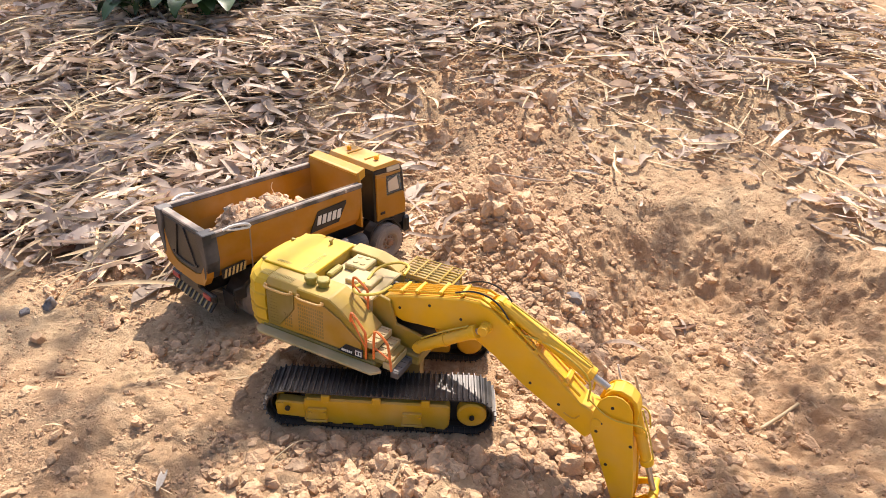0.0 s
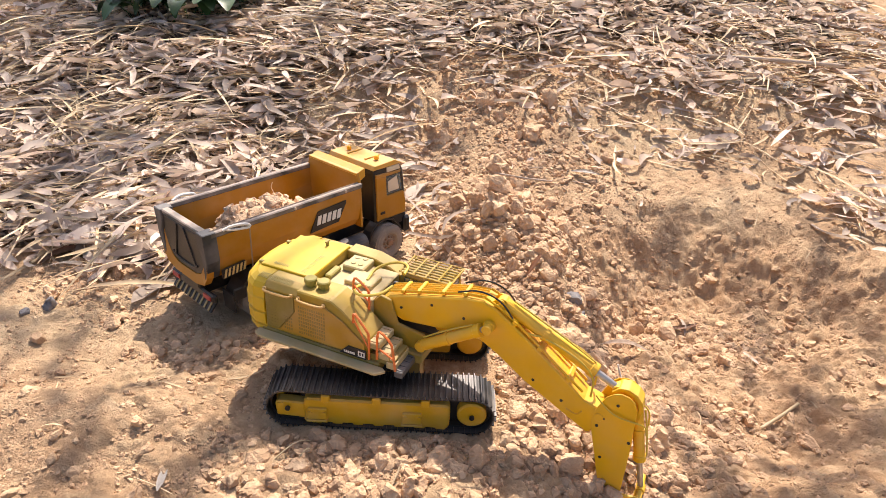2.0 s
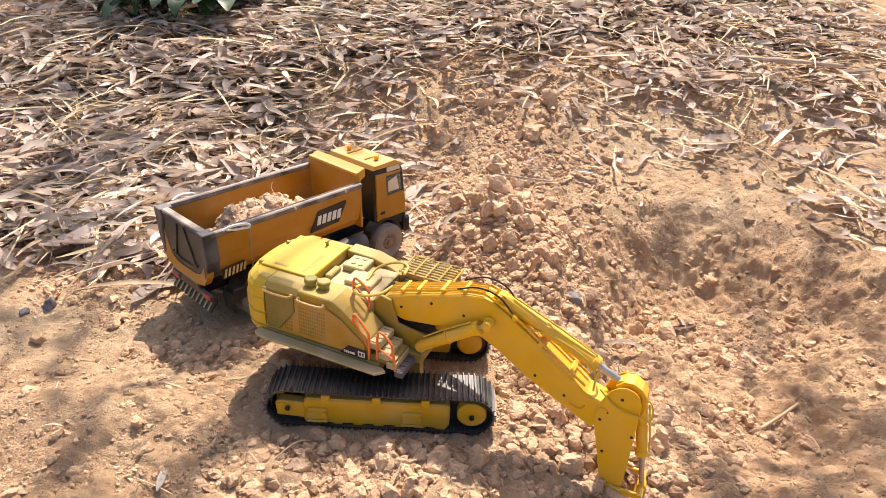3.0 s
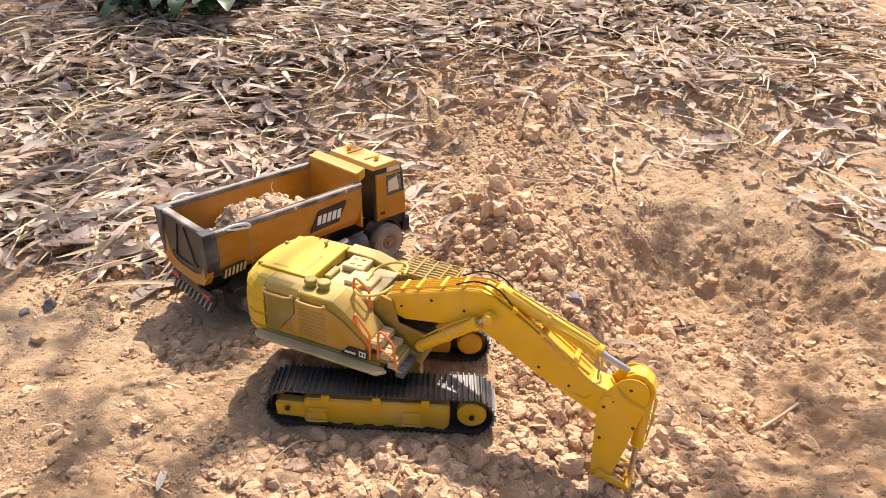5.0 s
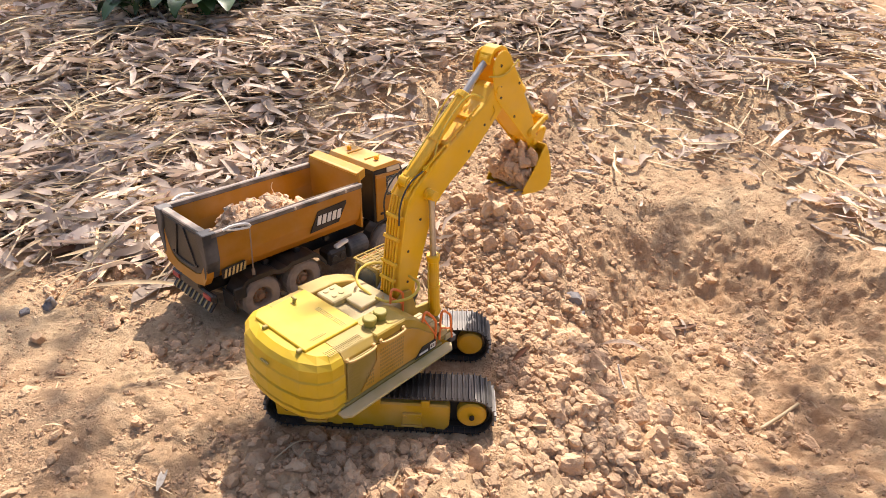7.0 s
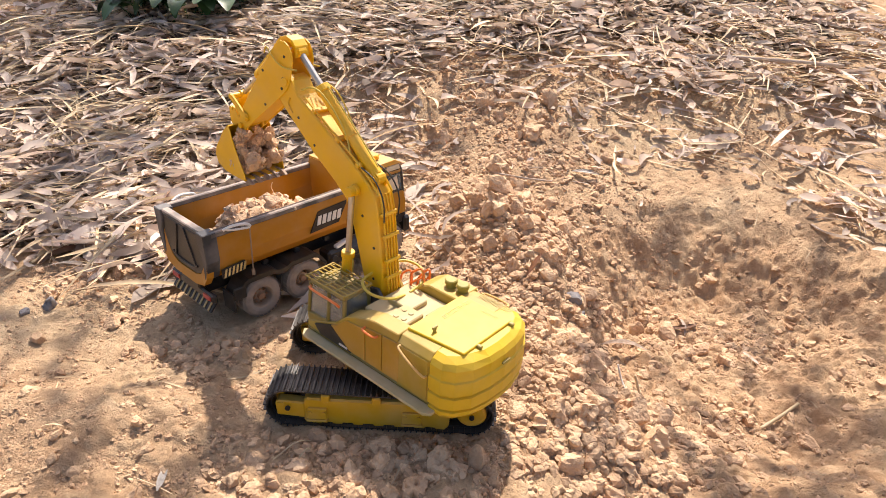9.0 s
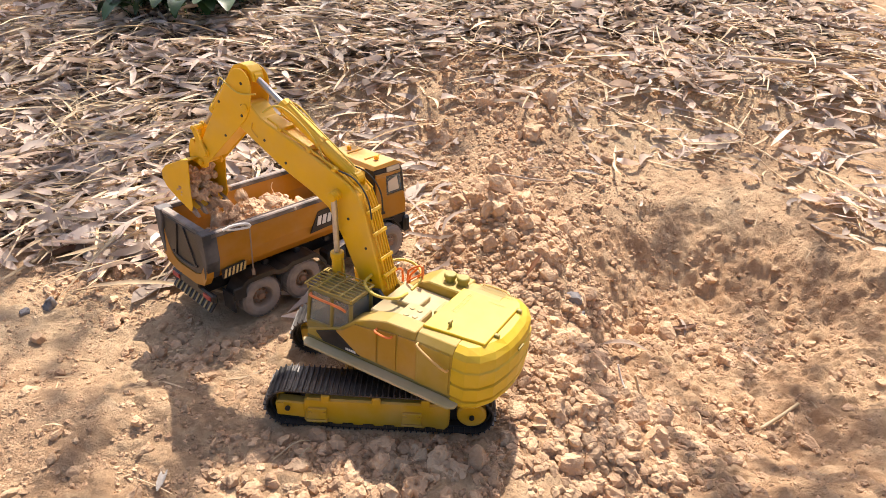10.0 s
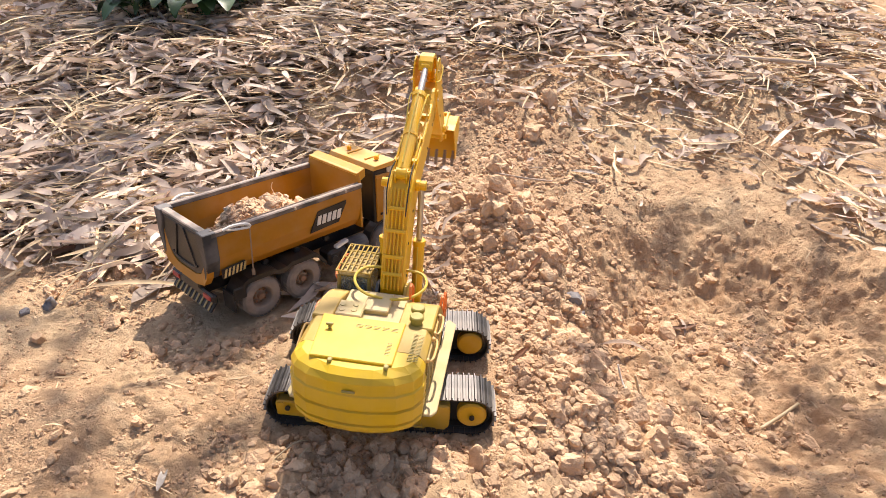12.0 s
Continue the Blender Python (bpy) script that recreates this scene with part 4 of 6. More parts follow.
        part("hydraulic_hose", bm, M_HOSE, house)
    # cab
    cx0, cx1, cy0, cy1 = 0.008, 0.098, 0.030, 0.088
    cab = house
    bm = bmesh.new()
    prism(bm, [(cx0, 0.112), (cx1, 0.112), (cx1 + 0.002, 0.140), (cx0, 0.148)], cy0, cy1, 0.002)
    part("cab_base", bm, M_OLIVE, cab)
    bm = bmesh.new()
    for px, py, tx in ((cx0, cy0, cx0 + 0.002), (cx0, cy1, cx0 + 0.002), (cx1, cy0, cx1 - 0.008), (cx1, cy1, cx1 - 0.008), (0.046, cy1, 0.046)):
        rod(bm, (px + (0.002 if px < 0.05 else -0.002), py + (0.002 if py < 0.05 else -0.002), 0.140), (tx, py + (0.004 if py < 0.05 else -0.004), 0.198), 0.0034, 8)
    box(bm, (0.050, (cy0 + cy1) / 2, 0.199), (0.084, 0.054, 0.007), 0.003)
    part("cab_frame", bm, M_OLIVE, cab)
    for pts in ([(cx0 + 0.003, cy1 - 0.002, 0.146), (cx1 - 0.003, cy1 - 0.002, 0.142), (cx1 - 0.009, cy1 - 0.004, 0.196), (cx0 + 0.003, cy1 - 0.004, 0.196)],
                [(cx1 - 0.001, cy0 + 0.003, 0.141), (cx1 - 0.001, cy1 - 0.003, 0.141), (cx1 - 0.008, cy1 - 0.005, 0.196), (cx1 - 0.008, cy0 + 0.005, 0.196)],
                [(cx0 + 0.002, cy0 + 0.003, 0.147), (cx0 + 0.002, cy1 - 0.003, 0.147), (cx0 + 0.003, cy1 - 0.005, 0.196), (cx0 + 0.003, cy0 + 0.005, 0.196)],
                [(cx0 + 0.003, cy0 + 0.002, 0.146), (cx1 - 0.003, cy0 + 0.002, 0.142), (cx1 - 0.009, cy0 + 0.004, 0.196), (cx0 + 0.003, cy0 + 0.004, 0.196)]):
        bm = bmesh.new()
        n = (Vector(pts[1]) - Vector(pts[0])).cross(Vector(pts[2]) - Vector(pts[0])).normalized() * 0.0012
        A = [bm.verts.new(Vector(p)) for p in pts]
        B = [bm.verts.new(Vector(p) + n) for p in pts]
        bm.faces.new(A)
        bm.faces.new(B[::-1])
        for i in range(4):
            bm.faces.new((A[i], B[i], B[(i + 1) % 4], A[(i + 1) % 4]))
        part("cab_window", bm, M_GLASS, cab)
    bm = bmesh.new()
    box(bm, (0.045, 0.059, 0.152), (0.022, 0.024, 0.012), 0.003)
    box(bm, (0.034, 0.059, 0.170), (0.006, 0.024, 0.034), 0.002)
    part("driver_seat", bm, M_BLACK, cab)
    gx0, gx1, gy0, gy1, gz = 0.006, 0.098, 0.030, 0.088, 0.2075
    bars = [((gx0, gy0 + (gy1 - gy0) * i / 7, gz), (gx1, gy0 + (gy1 - gy0) * i / 7, gz), 0.0013) for i in range(8)]
    bars += [((gx0 + (gx1 - gx0) * i / 4, gy0, gz), (gx0 + (gx1 - gx0) * i / 4, gy1, gz), 0.0017) for i in range(5)]
    bars += [((x, y, gz), (x, y, gz - 0.008), 0.0016) for x in (gx0 + 0.004, gx1 - 0.004) for y in (gy0 + 0.003, gy1 - 0.003)]
    for p, q, r in bars:
        bm = bmesh.new()
        rod(bm, p, q, r, 6)
        part("guard_bar", bm, M_OCHRE, cab)
    bm = bmesh.new()
    tube(bm, [(0.085, cy1, 0.194), (0.085, cy1 + 0.006, 0.193), (0.022, cy1 + 0.006, 0.193), (0.018, cy1, 0.184)], 0.0022)
    part("cab_rail", bm, M_ORANGE, cab)


build_house()

# the arm: each piece lies in x (along) and z (up) of its own pivot
boom = new("boom")
boom.parent = excavator
boom["label"] = "bright yellow bent boom"
stick = new("stick")
stick.parent = excavator
stick["label"] = "bright yellow dipper arm"
bucket = new("bucket")
bucket.parent = excavator
bucket["label"] = "yellow toothed digging bucket"


def build_boom():
    y0, y1 = BOOM_Y - 0.026, BOOM_Y + 0.026
    prof = [(-0.010, 0.004), (0.006, 0.014), (0.040, 0.022), (0.090, 0.030), (0.140, 0.038), (0.165, 0.038), (0.185, 0.030), (0.205, 0.014), (0.235, -0.012),
            (0.277, -0.051), (0.326, -0.098), (0.352, -0.108), (0.360, -0.120), (0.352, -0.134), (0.334, -0.158), (0.298, -0.134), (0.234, -0.090), (0.190, -0.052), (0.160, -0.031),
            (0.110, -0.027), (0.030, -0.027), (0.006, -0.016), (-0.010, -0.008)]
    bm = bmesh.new()
    prism(bm, prof, y0, y1, 0.0025)
    part("boom_beam", bm, M_YELLOW, boom)
    for s in (-1, 1):
        yy = BOOM_Y + s * 0.026
        bm = bmesh.new()
        rod(bm, (0.1774, yy, 0), (0.1774, yy + s * 0.010, 0), 0.0095, 20, bevel=0.001)
        rod(bm, (0.1774, yy + s * 0.010, 0), (0.1774, yy + s * 0.0115, 0), 0.005, 14)
        part("cylinder_pin", bm, M_YELLOW, boom)
        for px, pz in ((0.028, -0.002), (0.082, 0.014), (0.292, -0.108), (0.247, -0.082), (0.135, 0.002)):
            bm = bmesh.new()
            rod(bm, (px, yy - s * 0.0005, pz), (px, yy + s * 0.0012, pz), 0.0024, 8)
            part("screw_head", bm, M_BLACK, boom)
        bm = bmesh.new()
        tube(bm, [(0.300, yy + s * 0.001, -0.120), (0.316, yy + s * 0.0012, -0.128), (0.324, yy + s * 0.0012, -0.118)], 0.0014, 6)
        part("weld_seam", bm, M_TRACKFRAME, boom)
    # hydraulic pipes along the top with their clamps
    for i in range(5):
        y = BOOM_Y - 0.016 + 0.008 * i
        bm = bmesh.new()
        tube(bm, [(0.004, y, 0.020), (0.040, y, 0.027), (0.090, y, 0.0345), (0.138, y, 0.043), (0.168, y, 0.043)], 0.0020, 6)
        part("oil_pipe", bm, M_YELLOW, boom)
    for px, pz in ((0.030, 0.025), (0.058, 0.030), (0.100, 0.037), (0.136, 0.042)):
        bm = bmesh.new()
        box(bm, (px, BOOM_Y, pz), (0.006, 0.044, 0.006), 0.001)
        part("pipe_clamp", bm, M_YELLOW, boom)
    for s in (-1, 1):
        bm = bmesh.new()
        tube(bm, [(0.168, BOOM_Y + s * 0.019, 0.043), (0.200, BOOM_Y + s * 0.020, 0.026), (0.240, BOOM_Y + s * 0.020, -0.010), (0.285, BOOM_Y + s * 0.020, -0.053), (0.322, BOOM_Y + s * 0.020, -0.086)], 0.0022, 6)
        part("oil_pipe", bm, M_YELLOW, boom)
        bm = bmesh.new()
        tube(bm, [(0.232, BOOM_Y + s * 0.020, -0.004), (0.262, BOOM_Y + s * 0.012, -0.010), (0.312, BOOM_Y + s * 0.018, -0.030), (0.338, BOOM_Y + s * 0.020, -0.056), (0.334, BOOM_Y + s * 0.020, -0.092)], 0.0017, 6)
        part("loose_hose", bm, M_HOSE, boom)
        bm = bmesh.new()
        tube(bm, [(0.125, BOOM_Y + s * 0.020, 0.044), (0.160, BOOM_Y + s * 0.023, 0.056), (0.195, BOOM_Y + s * 0.022, 0.044), (0.215, BOOM_Y + s * 0.020, 0.010)], 0.0015, 6)
        part("loose_hose", bm, M_BLACKHOSE, boom)
    for px, pz in ((0.215, 0.010), (0.255, -0.026), (0.300, -0.069)):
        bm = bmesh.new()
        box(bm, (px, BOOM_Y, pz), (0.008, 0.050, 0.007), 0.001, pose(0, 0, 0, 0, 43, 0))
        part("pipe_clamp", bm, M_YELLOW, boom)
    for s in (-1, 1):
        bm = bmesh.new()
        prism(bm, [(0.172, 0.030), (0.206, 0.008), (0.202, 0.032), (0.194, 0.040), (0.184, 0.042)], BOOM_Y + s * 0.012 - 0.002, BOOM_Y + s * 0.012 + 0.002, 0.001)
        part("cylinder_lug", bm, M_YELLOW, boom)
    bm = bmesh.new()
    rod(bm, (0.192, BOOM_Y - 0.018, 0.032), (0.192, BOOM_Y + 0.018, 0.032), 0.0055, 14, bevel=0.001)
    part("lug_pin", bm, M_YELLOW, boom)


def build_stick():
    # two cheeks and a closed box between them
    prof = [(-0.038, 0.013), (-0.045, 0.025), (-0.046, 0.036), (-0.042, 0.046), (-0.033, 0.053), (-0.019, 0.056), (0.015, 0.050), (0.094, 0.036), (0.150, 0.024), (0.168, 0.016),
            (0.178, 0.006), (0.174, -0.006), (0.150, -0.007), (0.082, -0.010), (0.024, -0.013), (0.008, -0.012), (-0.010, -0.006), (-0.024, 0.003)]
    for s in (-1, 1):
        bm = bmesh.new()
        prism(bm, prof, BOOM_Y + s * 0.029 - 0.002, BOOM_Y + s * 0.029 + 0.002, 0.001)
        part("cheek_plate", bm, M_YELLOW, stick)
        yy = BOOM_Y + s * 0.031
        for px, pz in ((-0.026, 0.029), (0.016, -0.004), (0.040, 0.042), (0.076, -0.002)):
            bm = bmesh.new()
            rod(bm, (px, yy - s * 0.0005, pz), (px, yy + s * 0.0010, pz), 0.0026, 8)
            part("screw_head", bm, M_BLACK, stick)
        bm = bmesh.new()
        box(bm, (0.0, yy + s * 0.0004, 0.003), (0.003, 0.0014, 0.012), 0.0003, pose(0, 0, 0, 0, 25, 0))
        part("pin_slot", bm, M_BLACK, stick)
    bm = bmesh.new()
    prism(bm, [(0.034, -0.010), (0.034, 0.044), (0.094, 0.033), (0.150, 0.021), (0.150, -0.005), (0.082, -0.008)], BOOM_Y - 0.0268, BOOM_Y + 0.0268, 0.001)
    part("stick_box", bm, M_YELLOW, stick)
    bm = bmesh.new()
    arc = [(-0.041, 0.018), (-0.050, 0.031), (-0.049, 0.044), (-0.040, 0.056), (-0.028, 0.062), (-0.013, 0.062), (0.004, 0.057), (0.002, 0.051), (-0.015, 0.055), (-0.028, 0.055), (-0.036, 0.049), (-0.043, 0.040), (-0.044, 0.030), (-0.038, 0.020)]
    prism(bm, arc, BOOM_Y - 0.018, BOOM_Y + 0.018, 0.001)
    part("top_cap", bm, M_YELLOW, stick)
    for s in (-1, 1):
        bm = bmesh.new()
        tube(bm, [(-0.040, BOOM_Y + s * 0.033, -0.002), (-0.010, BOOM_Y + s * 0.036, 0.020), (-0.002, BOOM_Y + s * 0.036, 0.050), (0.006, BOOM_Y + s * 0.028, 0.068), (0.030, BOOM_Y + s * 0.016, 0.066)], 0.0014, 6)
        part("loose_hose", bm, M_HOSE, stick)
        bm = bmesh.new()
        rod(bm, (0.145, BOOM_Y + s * 0.0305, 0.008), (0.145, BOOM_Y + s * 0.036, 0.008), 0.0085, 16, bevel=0.001)
        part("link_pin", bm, M_YELLOW, stick)
    bm = bmesh.new()
    rod(bm, (0, BOOM_Y - 0.034, 0), (0, BOOM_Y + 0.034, 0), 0.007, 16, bevel=0.001)
    part("pivot_pin", bm, M_YELLOW, stick)


def build_bucket():
    """x, z about the bucket's pin, as it hangs half curled; the shell is bent plate, open towards the cab."""
    W = 0.056
    outer = [(0.010, 0.009), (0.030, 0.008), (0.055, 0.001), (0.076, -0.004), (0.090, -0.014), (0.094, -0.028), (0.088, -0.044), (0.070, -0.063), (0.038, -0.090)]
    for s in (-1, 1):
        bm = bmesh.new()
        prism(bm, [(0.014, -0.010), (0.010, 0.006)] + outer[1:] + [(0.030, -0.080), (0.026, -0.052), (0.018, -0.022)], BOOM_Y + s * W - 0.0012, BOOM_Y + s * W + 0.0012, 0.0004)
        part("side_plate", bm, M_YELLOW, bucket)
    bm = bmesh.new()
    inner = []
    for i, p in enumerate(outer):
        a, b = Vector(outer[max(i - 1, 0)]), Vector(outer[min(i + 1, len(outer) - 1)])
        d = (b - a).normalized()
        inner.append((p[0] + d.y * 0.0024, p[1] - d.x * 0.0024))
    if (Vector(inner[4]) - Vector((0.05, -0.04))).length > (Vector(outer[4]) - Vector((0.05, -0.04))).length:
        inner = [(2 * o[0] - i[0], 2 * o[1] - i[1]) for o, i in zip(outer, inner)]
    prism(bm, outer + inner[::-1], BOOM_Y - W, BOOM_Y + W, 0)
    part("shell", bm, M_YELLOW, bucket)
    for i in range(5):
        y = BOOM_Y - W + 0.008 + i * (2 * W - 0.016) / 4
        bm = bmesh.new()
        prism(bm, [(0.050, -0.076), (0.054, -0.080), (0.034, -0.100), (0.026, -0.103), (0.032, -0.090)], y - 0.0045, y + 0.0045, 0.001)
        part("tooth", bm, M_RIM, bucket, "worn grey bucket tooth")
    for s in (-1, 1):
        bm = bmesh.new()
        prism(bm, [(-0.010, -0.004), (-0.006, -0.011), (0.008, -0.012), (0.016, -0.006), (0.034, 0.006), (0.030, 0.026), (0.020, 0.040), (0.008, 0.042), (0.002, 0.034), (0.004, 0.016), (-0.006, 0.008)], BOOM_Y + s * 0.022 - 0.003, BOOM_Y + s * 0.022 + 0.003, 0.001)
        part("bucket_ear", bm, M_YELLOW, bucket)
    bm = bmesh.new()
    rod(bm, (0, BOOM_Y - 0.036, 0), (0, BOOM_Y + 0.036, 0), 0.0055, 14, bevel=0.001)
    part("bucket_pin", bm, M_YELLOW, bucket)
    bm = bmesh.new()
    rod(bm, (0.012, BOOM_Y - 0.027, 0.038), (0.012, BOOM_Y + 0.027, 0.038), 0.0045, 14)
    part("link_pin", bm, M_YELLOW, bucket)


def narrow(thing, k):
    """Draws a piece of the arm together about the arm's own plane."""
    for ob in thing.children:
        for v in ob.data.vertices:
            v.co.y = BOOM_Y + (v.co.y - BOOM_Y) * k


build_boom()
build_stick()
build_bucket()
narrow(boom, 0.75)
narrow(stick, 0.70)
narrow(bucket, 0.75)


def barrel_and_rod(name, r, length, rod_len, mat=None, eye=0.008):
    """A hydraulic cylinder: the barrel reaches along x from its foot, the rod back along x from its eye."""
    b = new(name + "_barrel")
    b.parent = excavator
    bm = bmesh.new()
    rod(bm, (0.004, 0, 0), (length, 0, 0), r, 18, bevel=0.001)
    rod(bm, (length - 0.008, 0, 0), (length + 0.003, 0, 0), r * 1.18, 18, bevel=0.001)
    rod(bm, (length * 0.45, 0, 0), (length * 0.45 + 0.006, 0, 0), r * 1.14, 18)
    part("barrel", bm, M_YELLOW, b)
    bm = bmesh.new()
    rod(bm, (0, -eye, 0), (0, eye, 0), r * 0.95, 14, bevel=0.0008)
    part("foot_eye", bm, M_YELLOW, b)
    bm = bmesh.new()
    tube(bm, [(0.012, 0, r * 1.3), (length * 0.5, 0, r * 1.5), (length - 0.006, 0, r * 1.25)], 0.0014, 6)
    part("feed_pipe", bm, M_HOSE, b)
    k = new(name + "_rod")
    k.parent = excavator
    bm = bmesh.new()
    rod(bm, (0, 0, 0), (-rod_len, 0, 0), r * 0.52, 14)
    part("piston_rod", bm, M_CHROME, k, "bright steel piston rod")
    bm = bmesh.new()
    rod(bm, (0, -eye, 0), (0, eye, 0), r * 0.85, 14, bevel=0.0008)
    part("rod_eye", bm, M_YELLOW, k)
    return b, k


BOOM_CYL = [barrel_and_rod("boom_cylinder", 0.0095, 0.112, 0.118), barrel_and_rod("boom_cylinder", 0.0095, 0.112, 0.118)]
STICK_CYL = barrel_and_rod("stick_cylinder", 0.0105, 0.166, 0.110)
BUCKET_CYL = barrel_and_rod("bucket_cylinder", 0.0085, 0.105, 0.100)
link = new("bucket_link")
link.parent = excavator
for _s in (-1, 1):
    _bm = bmesh.new()
    prism(_bm, [(-0.006, -0.004), (0.000, -0.007), (0.046, -0.004), (0.051, 0.0), (0.046, 0.005), (0.0, 0.007), (-0.006, 0.004)], _s * 0.0255 - 0.0025, _s * 0.0255 + 0.0025, 0.001)
    part("link_arm", _bm, M_YELLOW, link)
_bm = bmesh.new()
rod(_bm, (0.046, -0.029, 0), (0.046, 0.029, 0), 0.0048, 14, bevel=0.0008)
part("link_cross_pin", _bm, M_YELLOW, link)
push_link = new("push_link")
push_link.parent = excavator
_bm = bmesh.new()
box(_bm, (0.021, 0, 0), (0.042, 0.020, 0.010), 0.002)
part("push_link_bar", _bm, M_YELLOW, push_link)

# ---------------------------------------------------------------- dump truck
truck = empty("dump_truck", TRUCK, "orange and black model dump truck with a part-filled tipping body", "truck")


def u_section(w, top, bottom, flat):
    """Half of a rounded tipping-body section, as (y, z) from the one rim to the other."""
    half = [(w, top), (w - 0.001, bottom + 0.052), (w - 0.007, bottom + 0.026), (w - 0.020, bottom + 0.008), (flat, bottom)]
    return half + [(-y, z) for y, z in half[::-1]]


def build_truck():
    x0, x1 = -0.082, 0.264
    body = new("tipping_body")
    body.parent = truck
    body["label"] = "orange half-round tipping body with dark grey rim"
    bm = bmesh.new()
    a, b = u_section(0.0915, 0.200, 0.098, 0.055), u_section(0.0875, 0.200, 0.103, 0.052)
    prism(bm, a + b[::-1], x0, x1, 0, "x")
    part("body_shell", bm, M_TRUCK, body)
    for s in (-1, 1):
        bm = bmesh.new()
        box(bm, ((x0 + x1) / 2, s * 0.0905, 0.201), (x1 - x0 + 0.004, 0.011, 0.011), 0.002)
        part("top_rail", bm, M_RAIL, body)
        bm = bmesh.new()
        for px in (-0.02, 0.095, 0.22):
            rod(bm, (px, s * 0.0955, 0.201), (px, s * 0.098, 0.201), 0.003, 10)
        part("rail_bolts", bm, M_CHROME, body)
    bm = bmesh.new()
    for s in (-1,):
        tube(bm, [(x0 + 0.002, -0.086, 0.2072), (x1, -0.086, 0.2072)], 0.0012, 5, 0)
    part("rail_lip", bm, M_RIM, body)
    # headboard
    bm = bmesh.new()
    prism(bm, [(-0.0905, 0.103), (0.0905, 0.103), (0.0915, 0.205), (0.084, 0.227), (-0.084, 0.227), (-0.0915, 0.205)], x1 - 0.004, x1 + 0.002, 0.001, "x")
    part("headboard", bm, M_TRUCK, body)
    bm = bmesh.new()
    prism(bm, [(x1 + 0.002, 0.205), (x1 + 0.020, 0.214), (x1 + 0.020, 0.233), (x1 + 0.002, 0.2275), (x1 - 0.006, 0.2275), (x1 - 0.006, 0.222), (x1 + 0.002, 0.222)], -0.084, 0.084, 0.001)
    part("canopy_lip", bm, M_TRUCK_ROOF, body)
    # tail end: orange surround, black tailgate, dark corner posts
    bm = bmesh.new()
    out = u_section(0.0925, 0.190, 0.090, 0.040)
    inn = u_section(0.0765, 0.190, 0.107, 0.034)
    k = len(out)
    lean = lambda z: -0.082 - 0.020 * (0.200 - z) / 0.1 * 0.2
    O = [[bm.verts.new((lean(z) - d, y, z)) for y, z in out] for d in (0.0, 0.014)]
    I = [[bm.verts.new((lean(z) - d, y, z)) for y, z in inn] for d in (0.0, 0.010)]
    for i in range(k - 1):
        bm.faces.new((O[0][i], O[0][i + 1], O[1][i + 1], O[1][i]))
        bm.faces.new((I[0][i], I[1][i], I[1][i + 1], I[0][i + 1]))
        bm.faces.new((O[1][i], O[1][i + 1], I[1][i + 1], I[1][i]))
        bm.faces.new((O[0][i], I[0][i], I[0][i + 1], O[0][i + 1]))
    for i in (0, k - 1):
        bm.faces.new((O[0][i], O[1][i], I[1][i], I[0][i]))
    part("tail_surround", bm, M_TRUCK, body)
    bm = bmesh.new()
    prism(bm, u_section(0.0770, 0.198, 0.108, 0.034), -0.0945, -0.082, 0.001, "x")
    for s in (-1, 1):
        prism(bm, [(s * 0.010, 0.196), (s * 0.016, 0.196), (s * 0.044, 0.122), (s * 0.036, 0.122)], -0.097, -0.093, 0.001, "x")
    tube(bm, [(-0.0955, -0.048, 0.128), (-0.0955, -0.026, 0.119), (-0.0955, 0.026, 0.119), (-0.0955, 0.048, 0.128)], 0.0022, 6)
    part("tailgate", bm, M_BLACK, body, "black ribbed tailgate")
    for s in (-1, 1):
        bm = bmesh.new()
        prism(bm, [(s * 0.070, 0.207), (s * 0.096, 0.207), (s * 0.0955, 0.150), (s * 0.083, 0.112), (s * 0.077, 0.112), (s * 0.079, 0.160), (s * 0.070, 0.186)], -0.099, -0.072, 0.0015, "x")
        part("corner_post", bm, M_DARK, body)
    bm = bmesh.new()
    box(bm, (-0.087, 0, 0.2025), (0.016, 0.150, 0.009), 0.002)
    part("tail_rail", bm, M_RAIL, body)
    for s in (-1, 1):
        yy = s * 0.0865
        bm = bmesh.new()
        prism(bm, [(-0.070, 0.107), (-0.020, 0.112), (-0.022, 0.130), (-0.070, 0.126)], yy - 0.004 if s < 0 else yy + 0.001, yy - 0.001 if s < 0 else yy + 0.004, 0.0003)
        plate = part("warning_plate", bm, M_BLACK, body)
        bm = bmesh.new()
        for i in range(6):
            q = -0.068 + i * 0.0080
            prism(bm, [(q, 0.1085 + i * 0.0006), (q + 0.004, 0.109 + i * 0.0006), (q + 0.0085, 0.125 + i * 0.0006), (q + 0.0045, 0.1245 + i * 0.0006)], (yy - 0.005) if s < 0 else yy + 0.004, (yy - 0.004) if s < 0 else yy + 0.005, 0)
        part("warning_stripes", bm, M_AMBER_FADED, body)
        bm = bmesh.new()
        prism(bm, [(0.128, 0.134), (0.200, 0.138), (0.222, 0.174), (0.222, 0.180), (0.150, 0.176)], s * 0.0915 - 0.0015, s * 0.0915 + 0.0015, 0.0003)
        part("name_plate", bm, M_BLACK, body)
        bm = bmesh.new()
        for i in range(5):
            q = 0.144 + i * 0.0126
            prism(bm, [(q, 0.147), (q + 0.0086, 0.1475), (q + 0.0136, 0.1665), (q + 0.005, 0.166)], s * 0.0915 - (0.0028 if s < 0 else -0.0015), s * 0.0915 - (0.0015 if s < 0 else -0.0028), 0)
        part("name_bars", bm, M_WHITE, body)
        bm = bmesh.new()
